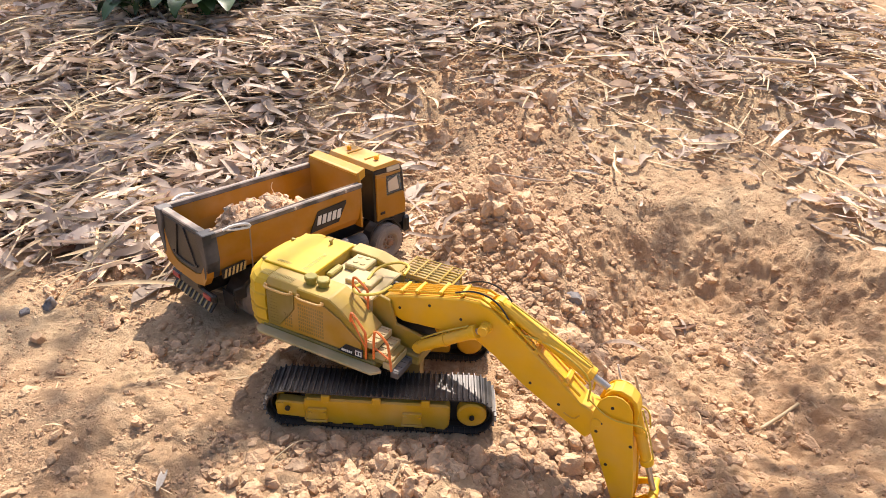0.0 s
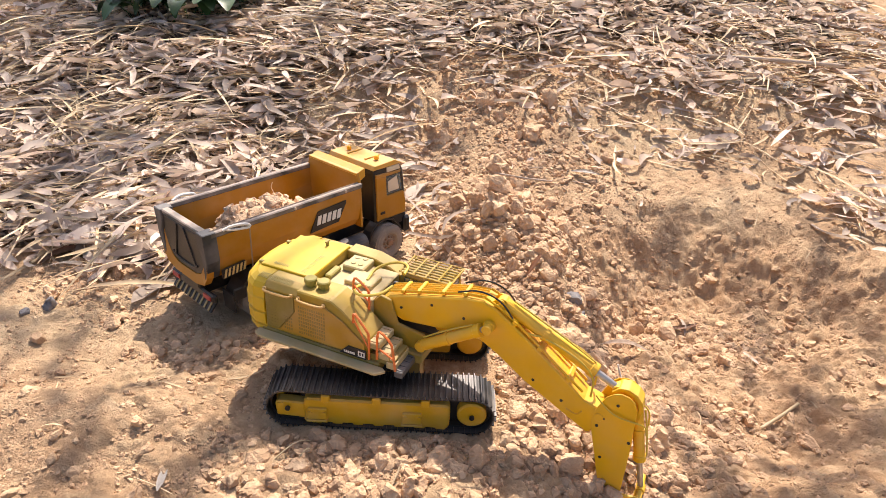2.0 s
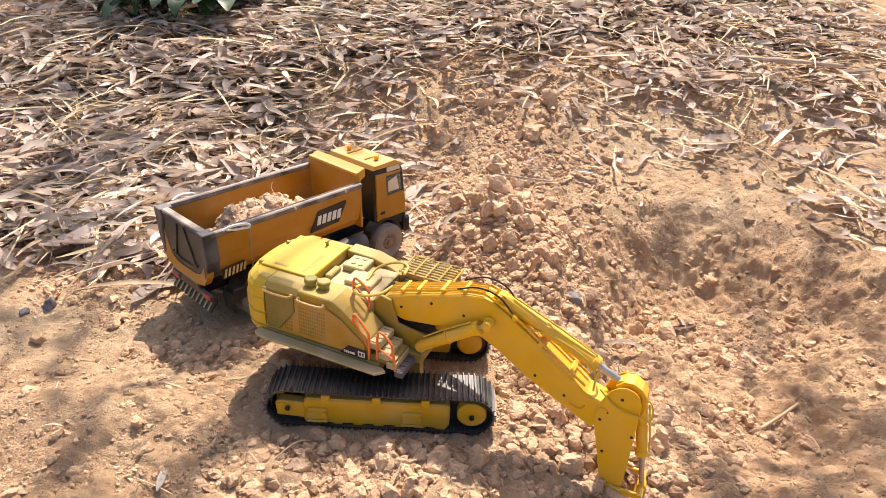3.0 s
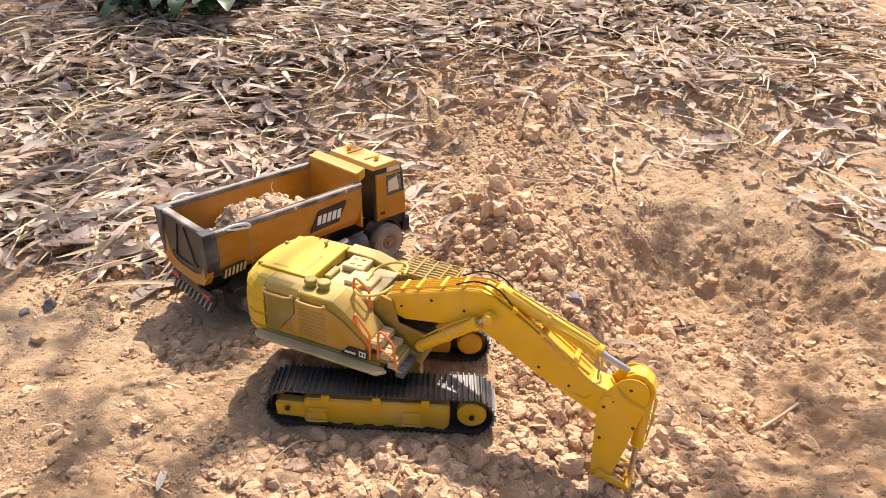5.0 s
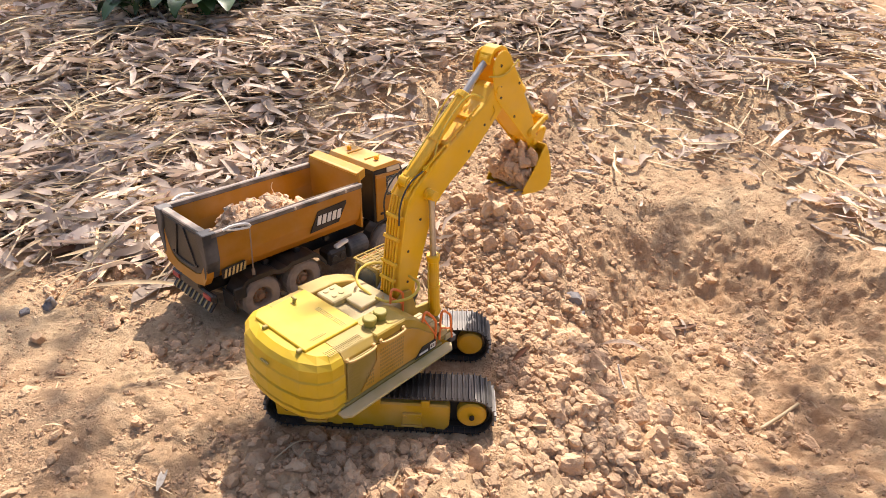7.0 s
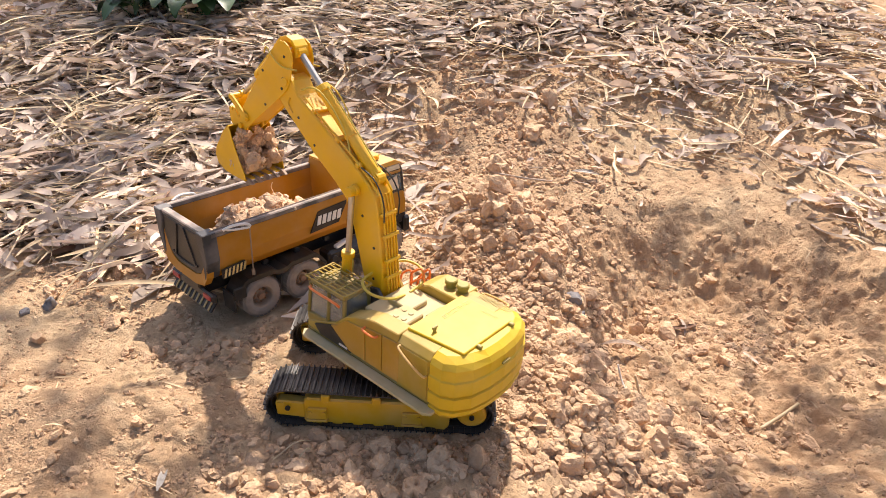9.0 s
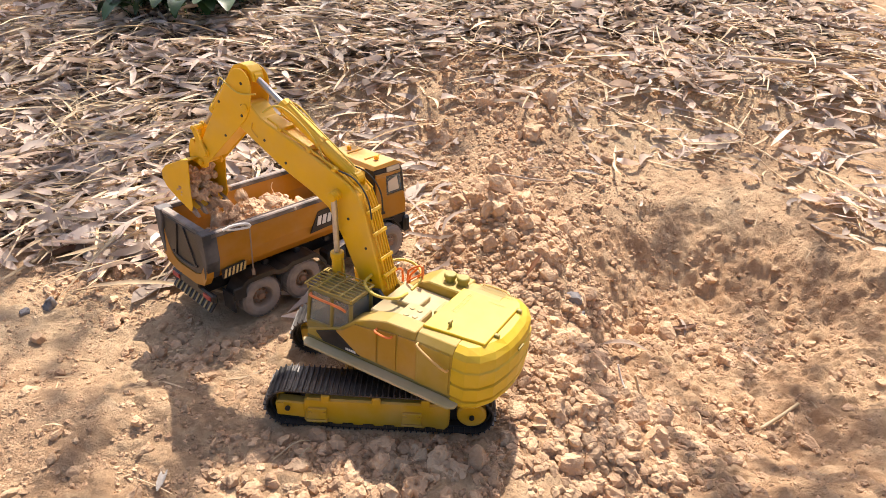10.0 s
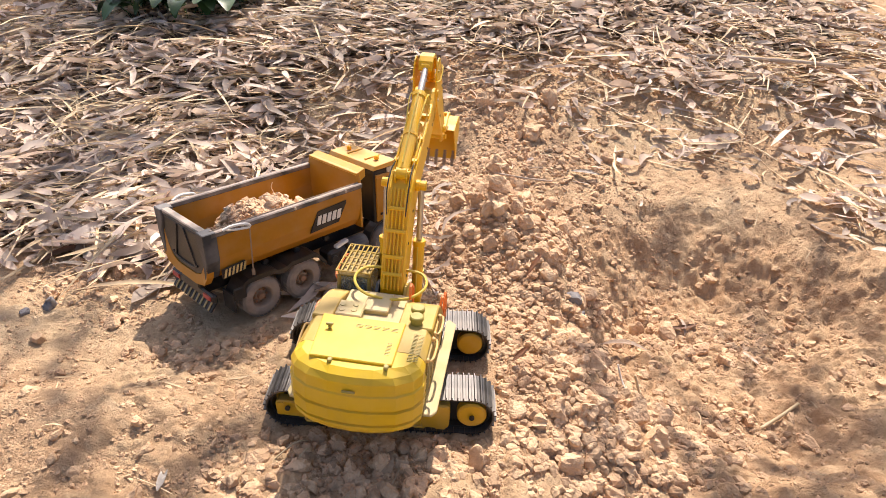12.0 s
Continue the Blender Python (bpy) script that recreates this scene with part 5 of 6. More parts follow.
        tube(bm, [(-0.060, s * 0.097, 0.206), (-0.044, s * 0.101, 0.212), (-0.014, s * 0.103, 0.208), (-0.008, s * 0.103, 0.200)], 0.0028, 7)
        tube(bm, [(-0.052, s * 0.095, 0.204), (-0.038, s * 0.104, 0.203), (-0.010, s * 0.104, 0.199)], 0.0022, 7)
        part("gate_lever", bm, M_WHITE, body, "pale dusty tailgate lever")
        bm = bmesh.new()
        rod(bm, (-0.010, s * 0.104, 0.204), (-0.014, s * 0.102, 0.108), 0.0013, 8)
        rod(bm, (-0.014, s * 0.102, 0.112), (-0.014, s * 0.102, 0.100), 0.0034, 10)
        part("gate_rod", bm, M_RIM, body)
        for px in (0.03, 0.105, 0.18):
            bm = bmesh.new()
            box(bm, (px, s * 0.068, 0.098), (0.012, 0.012, 0.010), 0.001)
            part("body_bracket", bm, M_BLACK, body)
    # chassis
    bm = bmesh.new()
    for s in (-1, 1):
        box(bm, (0.145, s * 0.030, 0.072), (0.47, 0.012, 0.026), 0.002)
    for px in (-0.075, 0.02, 0.12, 0.22, 0.29):
        box(bm, (px, 0, 0.072), (0.014, 0.06, 0.018), 0.002)
    box(bm, (0.10, 0, 0.092), (0.33, 0.070, 0.010), 0.002)
    part("chassis", bm, M_BLACK, truck)
    bm = bmesh.new()
    box(bm, (-0.088, 0, 0.066), (0.010, 0.165, 0.018), 0.003)
    box(bm, (-0.080, 0, 0.080), (0.030, 0.070, 0.016), 0.003)
    part("rear_bumper", bm, M_BLACK, truck)
    bm = bmesh.new()
    prism(bm, [(-0.084, 0.060), (-0.100, 0.040), (-0.096, 0.038), (-0.080, 0.056)], -0.076, 0.076, 0.001)
    part("underrun_bar", bm, M_BLACK, truck)
    bm = bmesh.new()
    for i in range(9):
        prism(bm, [(-0.0862, 0.0605), (-0.1008, 0.0420), (-0.0998, 0.0412), (-0.0852, 0.0597)], -0.070 + i * 0.0160, -0.065 + i * 0.0160, 0)
    part("bumper_stripes", bm, M_STRIPE, truck)
    for s in (-1, 1):
        bm = bmesh.new()
        box(bm, (-0.0945, s * 0.062, 0.067), (0.004, 0.026, 0.010), 0.001)
        part("tail_light", bm, M_RED, truck)
        # wing over the two rear wheels
        bm = bmesh.new()
        top, n = [], 20
        for i in range(n + 1):
            px = -0.056 + 0.211 * i / n
            edge = min(px + 0.056, 0.155 - px)
            top.append((px, 0.094 - 0.030 * max(0, 1 - edge / 0.030) ** 1.6 - (0.006 if abs(px - 0.0495) < 0.012 else 0)))
        prism(bm, top + [(p[0], p[1] - 0.003) for p in top[::-1]], min(s * 0.058, s * 0.101), max(s * 0.058, s * 0.101), 0)
        prism(bm, top + [(p[0], p[1] - 0.010) for p in top[::-1]], min(s * 0.099, s * 0.1015), max(s * 0.099, s * 0.1015), 0)
        part("mudguard", bm, M_BLACK, truck)
        bm = bmesh.new()
        box(bm, (-0.060, s * 0.080, 0.052), (0.004, 0.040, 0.040), 0.001)
        box(bm, (-0.046, s * 0.099, 0.070), (0.026, 0.006, 0.026), 0.002)
        part("mud_flap", bm, M_BLACK, truck)
        # tank and boxes on the flank
        bm = bmesh.new()
        box(bm, (0.192, s * 0.074, 0.058), (0.050, 0.040, 0.036), 0.006)
        for dx in (-0.012, 0.010):
            rod(bm, (0.192 + dx, s * 0.093, 0.058), (0.192 + dx, s * 0.097, 0.058), 0.008, 16, bevel=0.001)
        part("battery_box", bm, M_BLACK, truck)
        bm = bmesh.new()
        rod(bm, (0.225, s * 0.074, 0.058), (0.278, s * 0.074, 0.058), 0.021, 20, bevel=0.002)
        part("fuel_tank", bm, M_DARK, truck)
        bm = bmesh.new()
        box(bm, (0.205, s * 0.088, 0.083), (0.034, 0.012, 0.008), 0.002, pose(0, 0, 0, 0, -12, 0))
        part("side_marker", bm, M_WHITE, truck)
    # wheels
    def wheel(px, s, dual):
        w = new("wheel")
        w.parent = truck
        w.matrix_basis = pose(px, s * (0.078 if dual else 0.084), 0.042)
        hw = 0.0215 if dual else 0.0150
        f = s
        bm = bmesh.new()
        prof = [(0.023, -hw), (0.037, -hw), (0.0405, -hw + 0.003), (0.042, -hw + 0.006), (0.042, -0.002)]
        if dual:
            prof += [(0.038, -0.001), (0.038, 0.001)]
        prof += [(0.042, 0.002), (0.042, hw - 0.006), (0.0405, hw - 0.003), (0.037, hw), (0.030, hw + 0.001), (0.023, hw)]
        ring_lathe(bm, [(r, y * f) for r, y in prof], 36)
        part("tyre", bm, M_RUBBER, w, "dusty grey rubber tyre")
        bm = bmesh.new()
        for i in range(30):
            a = i * math.tau / 30
            for dy in (-0.6, 0.6):
                box(bm, (0.0422 * math.cos(a + dy * 0.08), dy * hw, 0.0422 * math.sin(a + dy * 0.08)), (0.0010, hw * 0.62, 0.0056), 0, pose(0, 0, 0, 0, -math.degrees(a), 0))
        part("tread", bm, M_RUBBER, w)
        bm = bmesh.new()
        d = hw - (0.010 if dual else 0.004)
        ring_lathe(bm, [(r, y * f) for r, y in [(0.0, d), (0.010, d), (0.017, d - 0.003 if not dual else d - 0.006), (0.021, hw - 0.002), (0.0235, hw), (0.0235, -hw), (0.0, -hw)]], 28)
        bmesh.ops.remove_doubles(bm, verts=bm.verts[:], dist=1e-6)
        part("rim", bm, M_RIM, w)
        bm = bmesh.new()
        rod(bm, (0, (d - 0.002) * f, 0), (0, (d + 0.006) * f, 0), 0.0085, 16, r2=0.0065)
        for i in range(8):
            a = i * math.tau / 8
            rod(bm, (0.0135 * math.cos(a), (d - 0.004) * f, 0.0135 * math.sin(a)), (0.0135 * math.cos(a), (d + 0.0015) * f, 0.0135 * math.sin(a)), 0.0017, 6)
        part("hub", bm, M_HUB, w)
    for s in (-1, 1):
        wheel(0.0, s, True)
        wheel(0.099, s, True)
        wheel(0.335, s, False)
    # cab
    cab = new("cab")
    cab.parent = truck
    cab["label"] = "orange lorry cab with black trim"
    c0, c1, hw = 0.312, 0.404, 0.081
    bm = bmesh.new()
    prism(bm, [(c0, 0.090), (c1, 0.090), (c1 + 0.002, 0.130), (c1 - 0.006, 0.205), (c1 - 0.016, 0.216), (c0 + 0.006, 0.216), (c0, 0.210)], -hw + 0.004, hw - 0.004, 0.003)
    part("cab_shell", bm, M_BLACK, cab)
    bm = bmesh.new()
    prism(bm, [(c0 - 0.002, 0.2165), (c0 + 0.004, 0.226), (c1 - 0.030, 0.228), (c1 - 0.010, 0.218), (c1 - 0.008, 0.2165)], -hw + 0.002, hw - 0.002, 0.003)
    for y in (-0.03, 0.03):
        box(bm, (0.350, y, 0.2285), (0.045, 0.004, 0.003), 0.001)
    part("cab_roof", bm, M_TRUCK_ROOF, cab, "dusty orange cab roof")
    for y in (-0.050, 0.046):
        bm = bmesh.new()
        box(bm, (0.345, y, 0.2325), (0.009, 0.010, 0.010), 0.002)
        part("beacon", bm, M_AMBER, cab, "small amber roof beacon")
    for s in (-1, 1):
        ya, yb = sorted((s * (hw - 0.005), s * hw))
        bm = bmesh.new()
        door = [(c0 + 0.004, 0.094), (c1 - 0.002, 0.094), (c1 - 0.002, 0.128), (c1 - 0.008, 0.150), (0.346, 0.150), (0.346, 0.196), (c0 + 0.004, 0.200)]
        prism(bm, door, ya, yb, 0.0015)
        part("door", bm, M_TRUCK, cab)
        bm = bmesh.new()
        prism(bm, [(0.346, 0.196), (c1 - 0.016, 0.196), (c1 - 0.014, 0.201), (c0 + 0.004, 0.206), (c0 + 0.004, 0.199)], ya, yb, 0.001)
        part("window_head", bm, M_TRUCK, cab)
        bm = bmesh.new()
        prism(bm, [(0.348, 0.152), (c1 - 0.010, 0.152), (c1 - 0.016, 0.194), (0.348, 0.194)], s * (hw - 0.0035) - 0.001, s * (hw - 0.0035) + 0.001, 0)
        part("side_window", bm, M_GLASS, cab)
        bm = bmesh.new()
        prism(bm, [(0.352, 0.157), (0.384, 0.157), (0.378, 0.190), (0.352, 0.182)], s * (hw - 0.0022) - 0.0008, s * (hw - 0.0022) + 0.0008, 0)
        part("window_sticker", bm, M_PALECREAM, cab)
        bm = bmesh.new()
        box(bm, (0.331, s * (hw + 0.001), 0.112), (0.014, 0.003, 0.006), 0.001)
        part("door_handle", bm, M_BLACK, cab)
        bm = bmesh.new()
        prism(bm, [(0.350, 0.204), (c1 - 0.016, 0.204), (c1 - 0.018, 0.2155), (0.350, 0.2155)], s * (hw - 0.003) - 0.002, s * (hw - 0.003) + 0.002, 0.001)
        part("visor_lamp", bm, M_PALECREAM, cab)
        bm = bmesh.new()
        arc = [(0.335 + 0.047 * math.cos(a), 0.046 + 0.047 * math.sin(a)) for a in np.linspace(0.1, math.pi - 0.1, 12)]
        arc2 = [(0.335 + 0.051 * math.cos(a), 0.046 + 0.051 * math.sin(a)) for a in np.linspace(0.1, math.pi - 0.1, 12)]
        prism(bm, arc + arc2[::-1], min(s * 0.058, s * 0.084), max(s * 0.058, s * 0.084), 0)
        part("front_wing", bm, M_BLACK, cab)
    bm = bmesh.new()
    box(bm, (c1 + 0.002, 0, 0.062), (0.020, 0.164, 0.040), 0.005)
    box(bm, (c1 - 0.020, 0, 0.080), (0.05, 0.150, 0.026), 0.004)
    part("front_bumper", bm, M_BLACK, cab)
    bm = bmesh.new()
    box(bm, (c1 + 0.001, 0, 0.172), (0.003, 0.140, 0.050), 0.001, pose(0, 0, 0, 0, -5, 0))
    part("windscreen", bm, M_GLASS, cab)


build_truck()


def truck_place(x, y, z):
    return TRUCK @ Vector((x, y, z))


def heap_height(x, y):
    """Top of the soil that the body holds, in the truck's own space."""
    h = 0.122 + 0.068 * math.exp(-((x - 0.105) / 0.075) ** 2 - ((y + 0.004) / 0.075) ** 2) + 0.040 * math.exp(-((x - 0.02) / 0.05) ** 2 - ((y - 0.0) / 0.06) ** 2)
    return h + 0.012 * noise.noise(Vector((x * 40, y * 40, 3)))


def build_heap():
    bm = bmesh.new()
    nx, ny = 60, 34
    grid = []
    for i in range(nx + 1):
        row = []
        for j in range(ny + 1):
            x, y = -0.062 + 0.285 * i / nx, -0.083 + 0.166 * j / ny
            z = heap_height(x, y)
            wall = 0.103 + 0.060 * max(0, (abs(y) - 0.055) / 0.03) ** 2
            row.append(bm.verts.new((x, y, max(z, 0.1035 if abs(y) < 0.055 else min(z, wall)))))
        grid.append(row)
    for i in range(nx):
        for j in range(ny):
            bm.faces.new((grid[i][j], grid[i + 1][j], grid[i + 1][j + 1], grid[i][j + 1]))
    me = finish("soil_heap", bm, M_CLOD_BED)
    ob = new("soil_heap", me)
    ob.matrix_world = TRUCK
    tagged(ob, "pale crumbly soil heaped in the truck's tipping body", "soil", kind="stuff")
    rs = np.random.RandomState(8)
    vs, fs, base = [], [], 0
    for i in range(420):
        x, y = rs.uniform(-0.055, 0.21), rs.uniform(-0.070, 0.070)
        z = heap_height(x, y)
        if z < 0.112 and rs.rand() < 0.6:
            continue
        sv, sf = ROCKS_SMALL[rs.randint(len(ROCKS_SMALL))]
        r = 0.0025 + 0.010 * rs.rand() ** 2.6
        w = (random_turns(1, rs)[0] @ sv.T).T * r + np.array([x, y, z + 0.2 * r])
        vs.append(np.array([list(TRUCK @ Vector(p)) for p in w]))
        fs.append(sf + base)
        base += len(sv)
    joined("heap_crumbs", vs, fs, M_CLOD_BED, "pale soil crumbs on the heap in the tipping body", "soil")
    for i, (x, y, r) in enumerate(((0.018, 0.012, 0.017), (0.095, -0.02, 0.016), (0.13, 0.02, 0.018), (0.06, 0.0, 0.013), (0.16, -0.01, 0.012))):
        p = truck_place(x, y, heap_height(x, y) + 0.2 * r)
        clod("heap_clod", p.x, p.y, r, 600 + i, "pale lump of clay on the heap in the truck", z=p.z, mat=M_CLOD_BED, group="clods in the truck")
    bm = bmesh.new()
    p = truck_place(0.118, 0.02, 0.184)
    tube(bm, [p, p + Vector((0.003, 0, 0.012)), p + Vector((-0.003, 0.001, 0.022)), p + Vector((0.002, 0, 0.034))], 0.0009, 5)
    me = finish("root", bm, M_STRAW)
    tagged(new("root", me), "thin dry root sticking out of the soil heap", "root")


build_heap()

# ---------------------------------------------------------------- single things on the ground


def ground_z(x, y):
    return float(height(np.array([x]), np.array([y]))[0])


def leaf(name, x, y, length, width, yaw, mat, label, arch=0.15, bend=0.8, pitch=0.0, category="leaf", lift=0.004):
    """One large dry leaf: folded along its rib, curled, with thickness."""
    bm = bmesh.new()
    n = 12
    rows = []
    a = radians(yaw)
    rise = math.sin(radians(pitch)) * length
    length *= math.cos(radians(pitch))
    px, py = 0.0, 0.0
    for i in range(n + 1):
        u = i / n
        w = width * math.sin(math.pi * (0.04 + 0.93 * u)) ** 0.8 / 2
        t = a + bend * (u - 0.5)
        d, s = Vector((math.cos(t), math.sin(t), 0)), Vector((-math.sin(t), math.cos(t), 0))
        if i:
            px += d.x * length / n
            py += d.y * length / n
        z = arch * length * math.sin(math.pi * u) + rise * u
        c = Vector((px, py, z))
        rows.append([bm.verts.new(c - s * w + Vector((0, 0, w * 0.5))), bm.verts.new(c), bm.verts.new(c + s * w + Vector((0, 0, w * 0.4)))])
    for p, q in zip(rows, rows[1:]):
        for c in range(2):
            bm.faces.new((p[c], p[c + 1], q[c + 1], q[c]))
    r = bmesh.ops.solidify(bm, geom=bm.faces[:], thickness=0.0006)
    me = finish(name, bm, mat, True)
    ob = new(name, me)
    z = max(ground_z(x, y), ground_z(x + px / 2, y + py / 2) - arch * length * 0.8, ground_z(x + px, y + py) - rise)
    ob.matrix_world = pose(x, y, z + lift)
    return tagged(ob, label, category, "single dry leaves")


leaf("curled_leaf", -0.80, 0.335, 0.13, 0.03, 25, M_BROWNLEAF, "large reddish-brown curled leaf beside the litter", 0.10, -1.2)
leaf("curled_leaf", 0.63, 0.40, 0.10, 0.016, 12, M_BROWNLEAF, "curved brown leaf lying in the dug pit", 0.02, 1.3, lift=0.012)
leaf("curled_leaf", 0.46, 0.30, 0.10, 0.018, -8, M_LEAF, "grey dry leaf on the edge of the pit", 0.08, -0.5, lift=0.014)
leaf("standing_leaf", 0.275, 0.318, 0.060, 0.018, 20, M_TANLEAF, "pointed brown leaf standing up out of the rubble", 0.0, 0.1, 58, lift=0.022)
leaf("standing_leaf", 0.225, 0.04, 0.040, 0.015, 15, M_TANLEAF, "brown leaf tip standing in the rubble", 0.0, 0.1, 45, lift=0.018)
leaf("standing_leaf", 0.155, 0.51, 0.055, 0.012, 160, M_TANLEAF, "narrow brown leaf standing in the soil mound", 0.0, 0.1, 60, lift=0.022)
leaf("bleached_leaf", 0.455, 0.885, 0.085, 0.03, -15, M_PALELEAF, "pale bleached leaf flat on the bank", 0.02, 0.3)
leaf("dry_leaf", 0.37, 1.26, 0.13, 0.022, 62, M_LEAF, "long grey leaf lying on rubble", 0.04, 0.2)
leaf("bleached_leaf", -0.62, 1.60, 0.26, 0.032, 15, M_PALELEAF, "long pale bleached leaf on the straw", 0.04, 0.5, lift=0.055)
leaf("bleached_leaf", -0.44, 1.68, 0.18, 0.034, -5, M_PALELEAF, "pale bleached leaf on the straw", 0.05, -0.4, lift=0.06)
leaf("bleached_leaf", -0.40, 1.64, 0.16, 0.022, 60, M_PALELEAF, "curled pale bleached leaf on the straw", 0.08, -0.9, lift=0.06)
leaf("bleached_leaf", 1.25, 1.37, 0.10, 0.06, 30, M_PALELEAF, "broad pale leaf lying on the litter", 0.05, 0.4)
leaf("bleached_leaf", 1.38, 1.40, 0.12, 0.07, -20, M_PALELEAF, "broad pale leaf lying on the litter", 0.05, 0.3)
leaf("bleached_leaf", -0.30, -0.262, 0.045, 0.012, 95, M_PALELEAF, "small pale leaf on the bare soil", 0.02, 0.1)


def twig(name, pts, r, mat, label):
    bm = bmesh.new()
    q = [Vector((x, y, ground_z(x, y) + z)) for x, y, z in pts]
    tube(bm, q, r, 6)
    return tagged(new(name, finish(name, bm, mat, True)), label, "twig", "loose twigs")


twig("twig", [(0.735, 0.075, 0.006), (0.78, 0.10, 0.012), (0.83, 0.13, 0.008)], 0.0035, M_STRAW, "short broken stick lying in the pit")
twig("twig", [(0.500, 0.10, 0.002), (0.495, 0.12, 0.03), (0.485, 0.13, 0.055)], 0.0028, M_STRAW, "broken straw stalk standing in the rubble")
twig("twig", [(0.455, 0.08, 0.002), (0.447, 0.10, 0.028), (0.440, 0.11, 0.05)], 0.0022, M_PALELEAF, "pale stalk standing in the rubble")
twig("twig", [(0.33, 0.19, 0.008), (0.40, 0.20, 0.012), (0.46, 0.20, 0.010)], 0.0022, M_STRAW, "thin straw lying over clods")
twig("twig", [(0.24, 0.80, 0.012), (0.32, 0.79, 0.016), (0.39, 0.80, 0.012)], 0.0028, M_LEAF, "bent grey twig on the soil mound")
twig("twig", [(-0.10, -0.155, 0.002), (-0.12, -0.175, 0.02), (-0.15, -0.20, 0.004)], 0.0012, M_STRAW, "thin dry grass stalk by the track")
twig("twig", [(-0.095, -0.18, 0.002), (-0.10, -0.19, 0.025), (-0.118, -0.205, 0.006)], 0.0012, M_STRAW, "thin dry grass stalk by the track")
twig("twig", [(0.98, 1.52, 0.03), (1.25, 1.50, 0.05), (1.5, 1.49, 0.04)], 0.008, M_LEAF, "long grey stick lying across the litter")
twig("twig", [(-1.0, 0.40, 0.01), (-0.88, 0.42, 0.015), (-0.78, 0.40, 0.01)], 0.006, M_BARK, "dark root at the edge of the leaf litter")
clod("grey_stone", -0.695, 0.185, 0.019, 702, "dark grey angular stone on bare soil", mat=M_STONE, category="stone", group="stones")
clod("grey_stone", -0.735, 0.16, 0.012, 703, "small dark grey stone on bare soil", mat=M_STONE, category="stone", group="stones")
clod("grey_stone", 0.385, 0.345, 0.022, 704, "grey stone half buried in the rubble", mat=M_STONE, category="stone", group="stones")
clod("grey_stone", 0.40, 0.31, 0.016, 706, "grey stone half buried in the rubble", mat=M_STONE, category="stone", group="stones")


def green_plant(x, y, n, seed):
    p = empty("green_seedling", pose(x, y, ground_z(x, y)), "low dark green broad-leaved plant at the edge of the straw", "plant", "green plants")
    rs = np.random.RandomState(seed)
    for i in range(n):
        a, L = rs.uniform(0, 360), rs.uniform(0.09, 0.16)
        bm = bmesh.new()
        rows, k = [], 6
        for j in range(k + 1):
            u = j / k
            w = 0.5 * L * 0.55 * math.sin(math.pi * (0.03 + 0.95 * u)) ** 0.7
            c = Vector((0.02 + L * u, 0, 0.06 + 0.05 * math.sin(1.8 * u) - 0.06 * u * u))
            rows.append([bm.verts.new(c + Vector((0, -w, w * 0.25))), bm.verts.new(c), bm.verts.new(c + Vector((0, w, w * 0.25)))])
        for q, r in zip(rows, rows[1:]):
            for c in range(2):
                bm.faces.new((q[c], q[c + 1], r[c + 1], r[c]))
        tube(bm, [(0, 0, 0), (0.005, 0, 0.04), (0.022, 0, 0.06)], 0.002, 5)
        ob = part("leaf_blade", bm, M_GREEN, p, smooth=True)
        ob.matrix_basis = pose(rs.uniform(-.05, .05), rs.uniform(-.03, .03), rs.uniform(0, .03), 0, rs.uniform(-20, 15), a)


for _i, (_x, _y) in enumerate(((-1.10, 1.72), (-1.02, 1.76), (-0.94, 1.70), (-0.86, 1.74), (-0.78, 1.75), (-1.18, 1.80), (-0.98, 1.83), (-0.88, 1.82), (-0.76, 1.84), (-1.08, 1.84))):
    green_plant(_x, _y - 0.03, 8, 50 + _i)


def shade_tree():
    """The tree whose crown throws the dappled shade; it stands beyond the view."""
    base = Vector((1.8, 6.2, ground_z(1.8, 6.2)))
    t = empty("shade_tree", Matrix.Translation(base), "tree with a spreading leafy crown over the work site", "tree")
    bm = bmesh.new()
    tube(bm, [(0, 0, -0.1), (-0.05, -0.1, 1.0), (-0.15, -0.5, 2.2), (-0.3, -1.2, 3.2)], 0.11, 10)
    part("trunk", bm, M_BARK, t)
    rs = np.random.RandomState(4)
    for cx, cy, cz, rad, n in CROWN:
        bm = bmesh.new()
        a, end = Vector((-0.3, -1.2, 3.2)), Vector((cx, cy, cz)) - base
        tube(bm, [a, a.lerp(end, 0.5) + Vector((0, 0, 0.3)), end], 0.009, 6)
        part("limb", bm, M_BARK, t)
    vs, fs = [], []
    count = 0
    for cx, cy, cz, rad, n in CROWN:
        for _ in range(n):
            p = np.array([cx, cy, cz]) + rs.normal(size=3) * rad * np.array([1, 1, 0.6])
            R = random_turns(1, rs)[0]
            L, W = rs.uniform(0.05, 0.10), rs.uniform(0.02, 0.035)
            q = np.array([[-L, 0, 0], [0, -W, 0.006], [L, 0, 0], [0, W, 0.006]])
            vs.append((R @ q.T).T + p - np.array(base))
            fs.append(np.array([[0, 1, 2, 3]]) + 4 * count)
            count += 1
    me = bpy.data.meshes.new("crown")
    me.from_pydata(np.concatenate(vs).tolist(), [], np.concatenate(fs).tolist())
    me.materials.append(M_GREEN)
    c = new("crown", me)
    c.parent = t
    tagged(c, "loose crown of small green leaves", kind="stuff")


def over(x, y, dist):
    """A place up towards the sun from the ground point x, y."""
    p = Vector((x, y, 0)) + SUN_DIR * dist
    return p.x, p.y, p.z


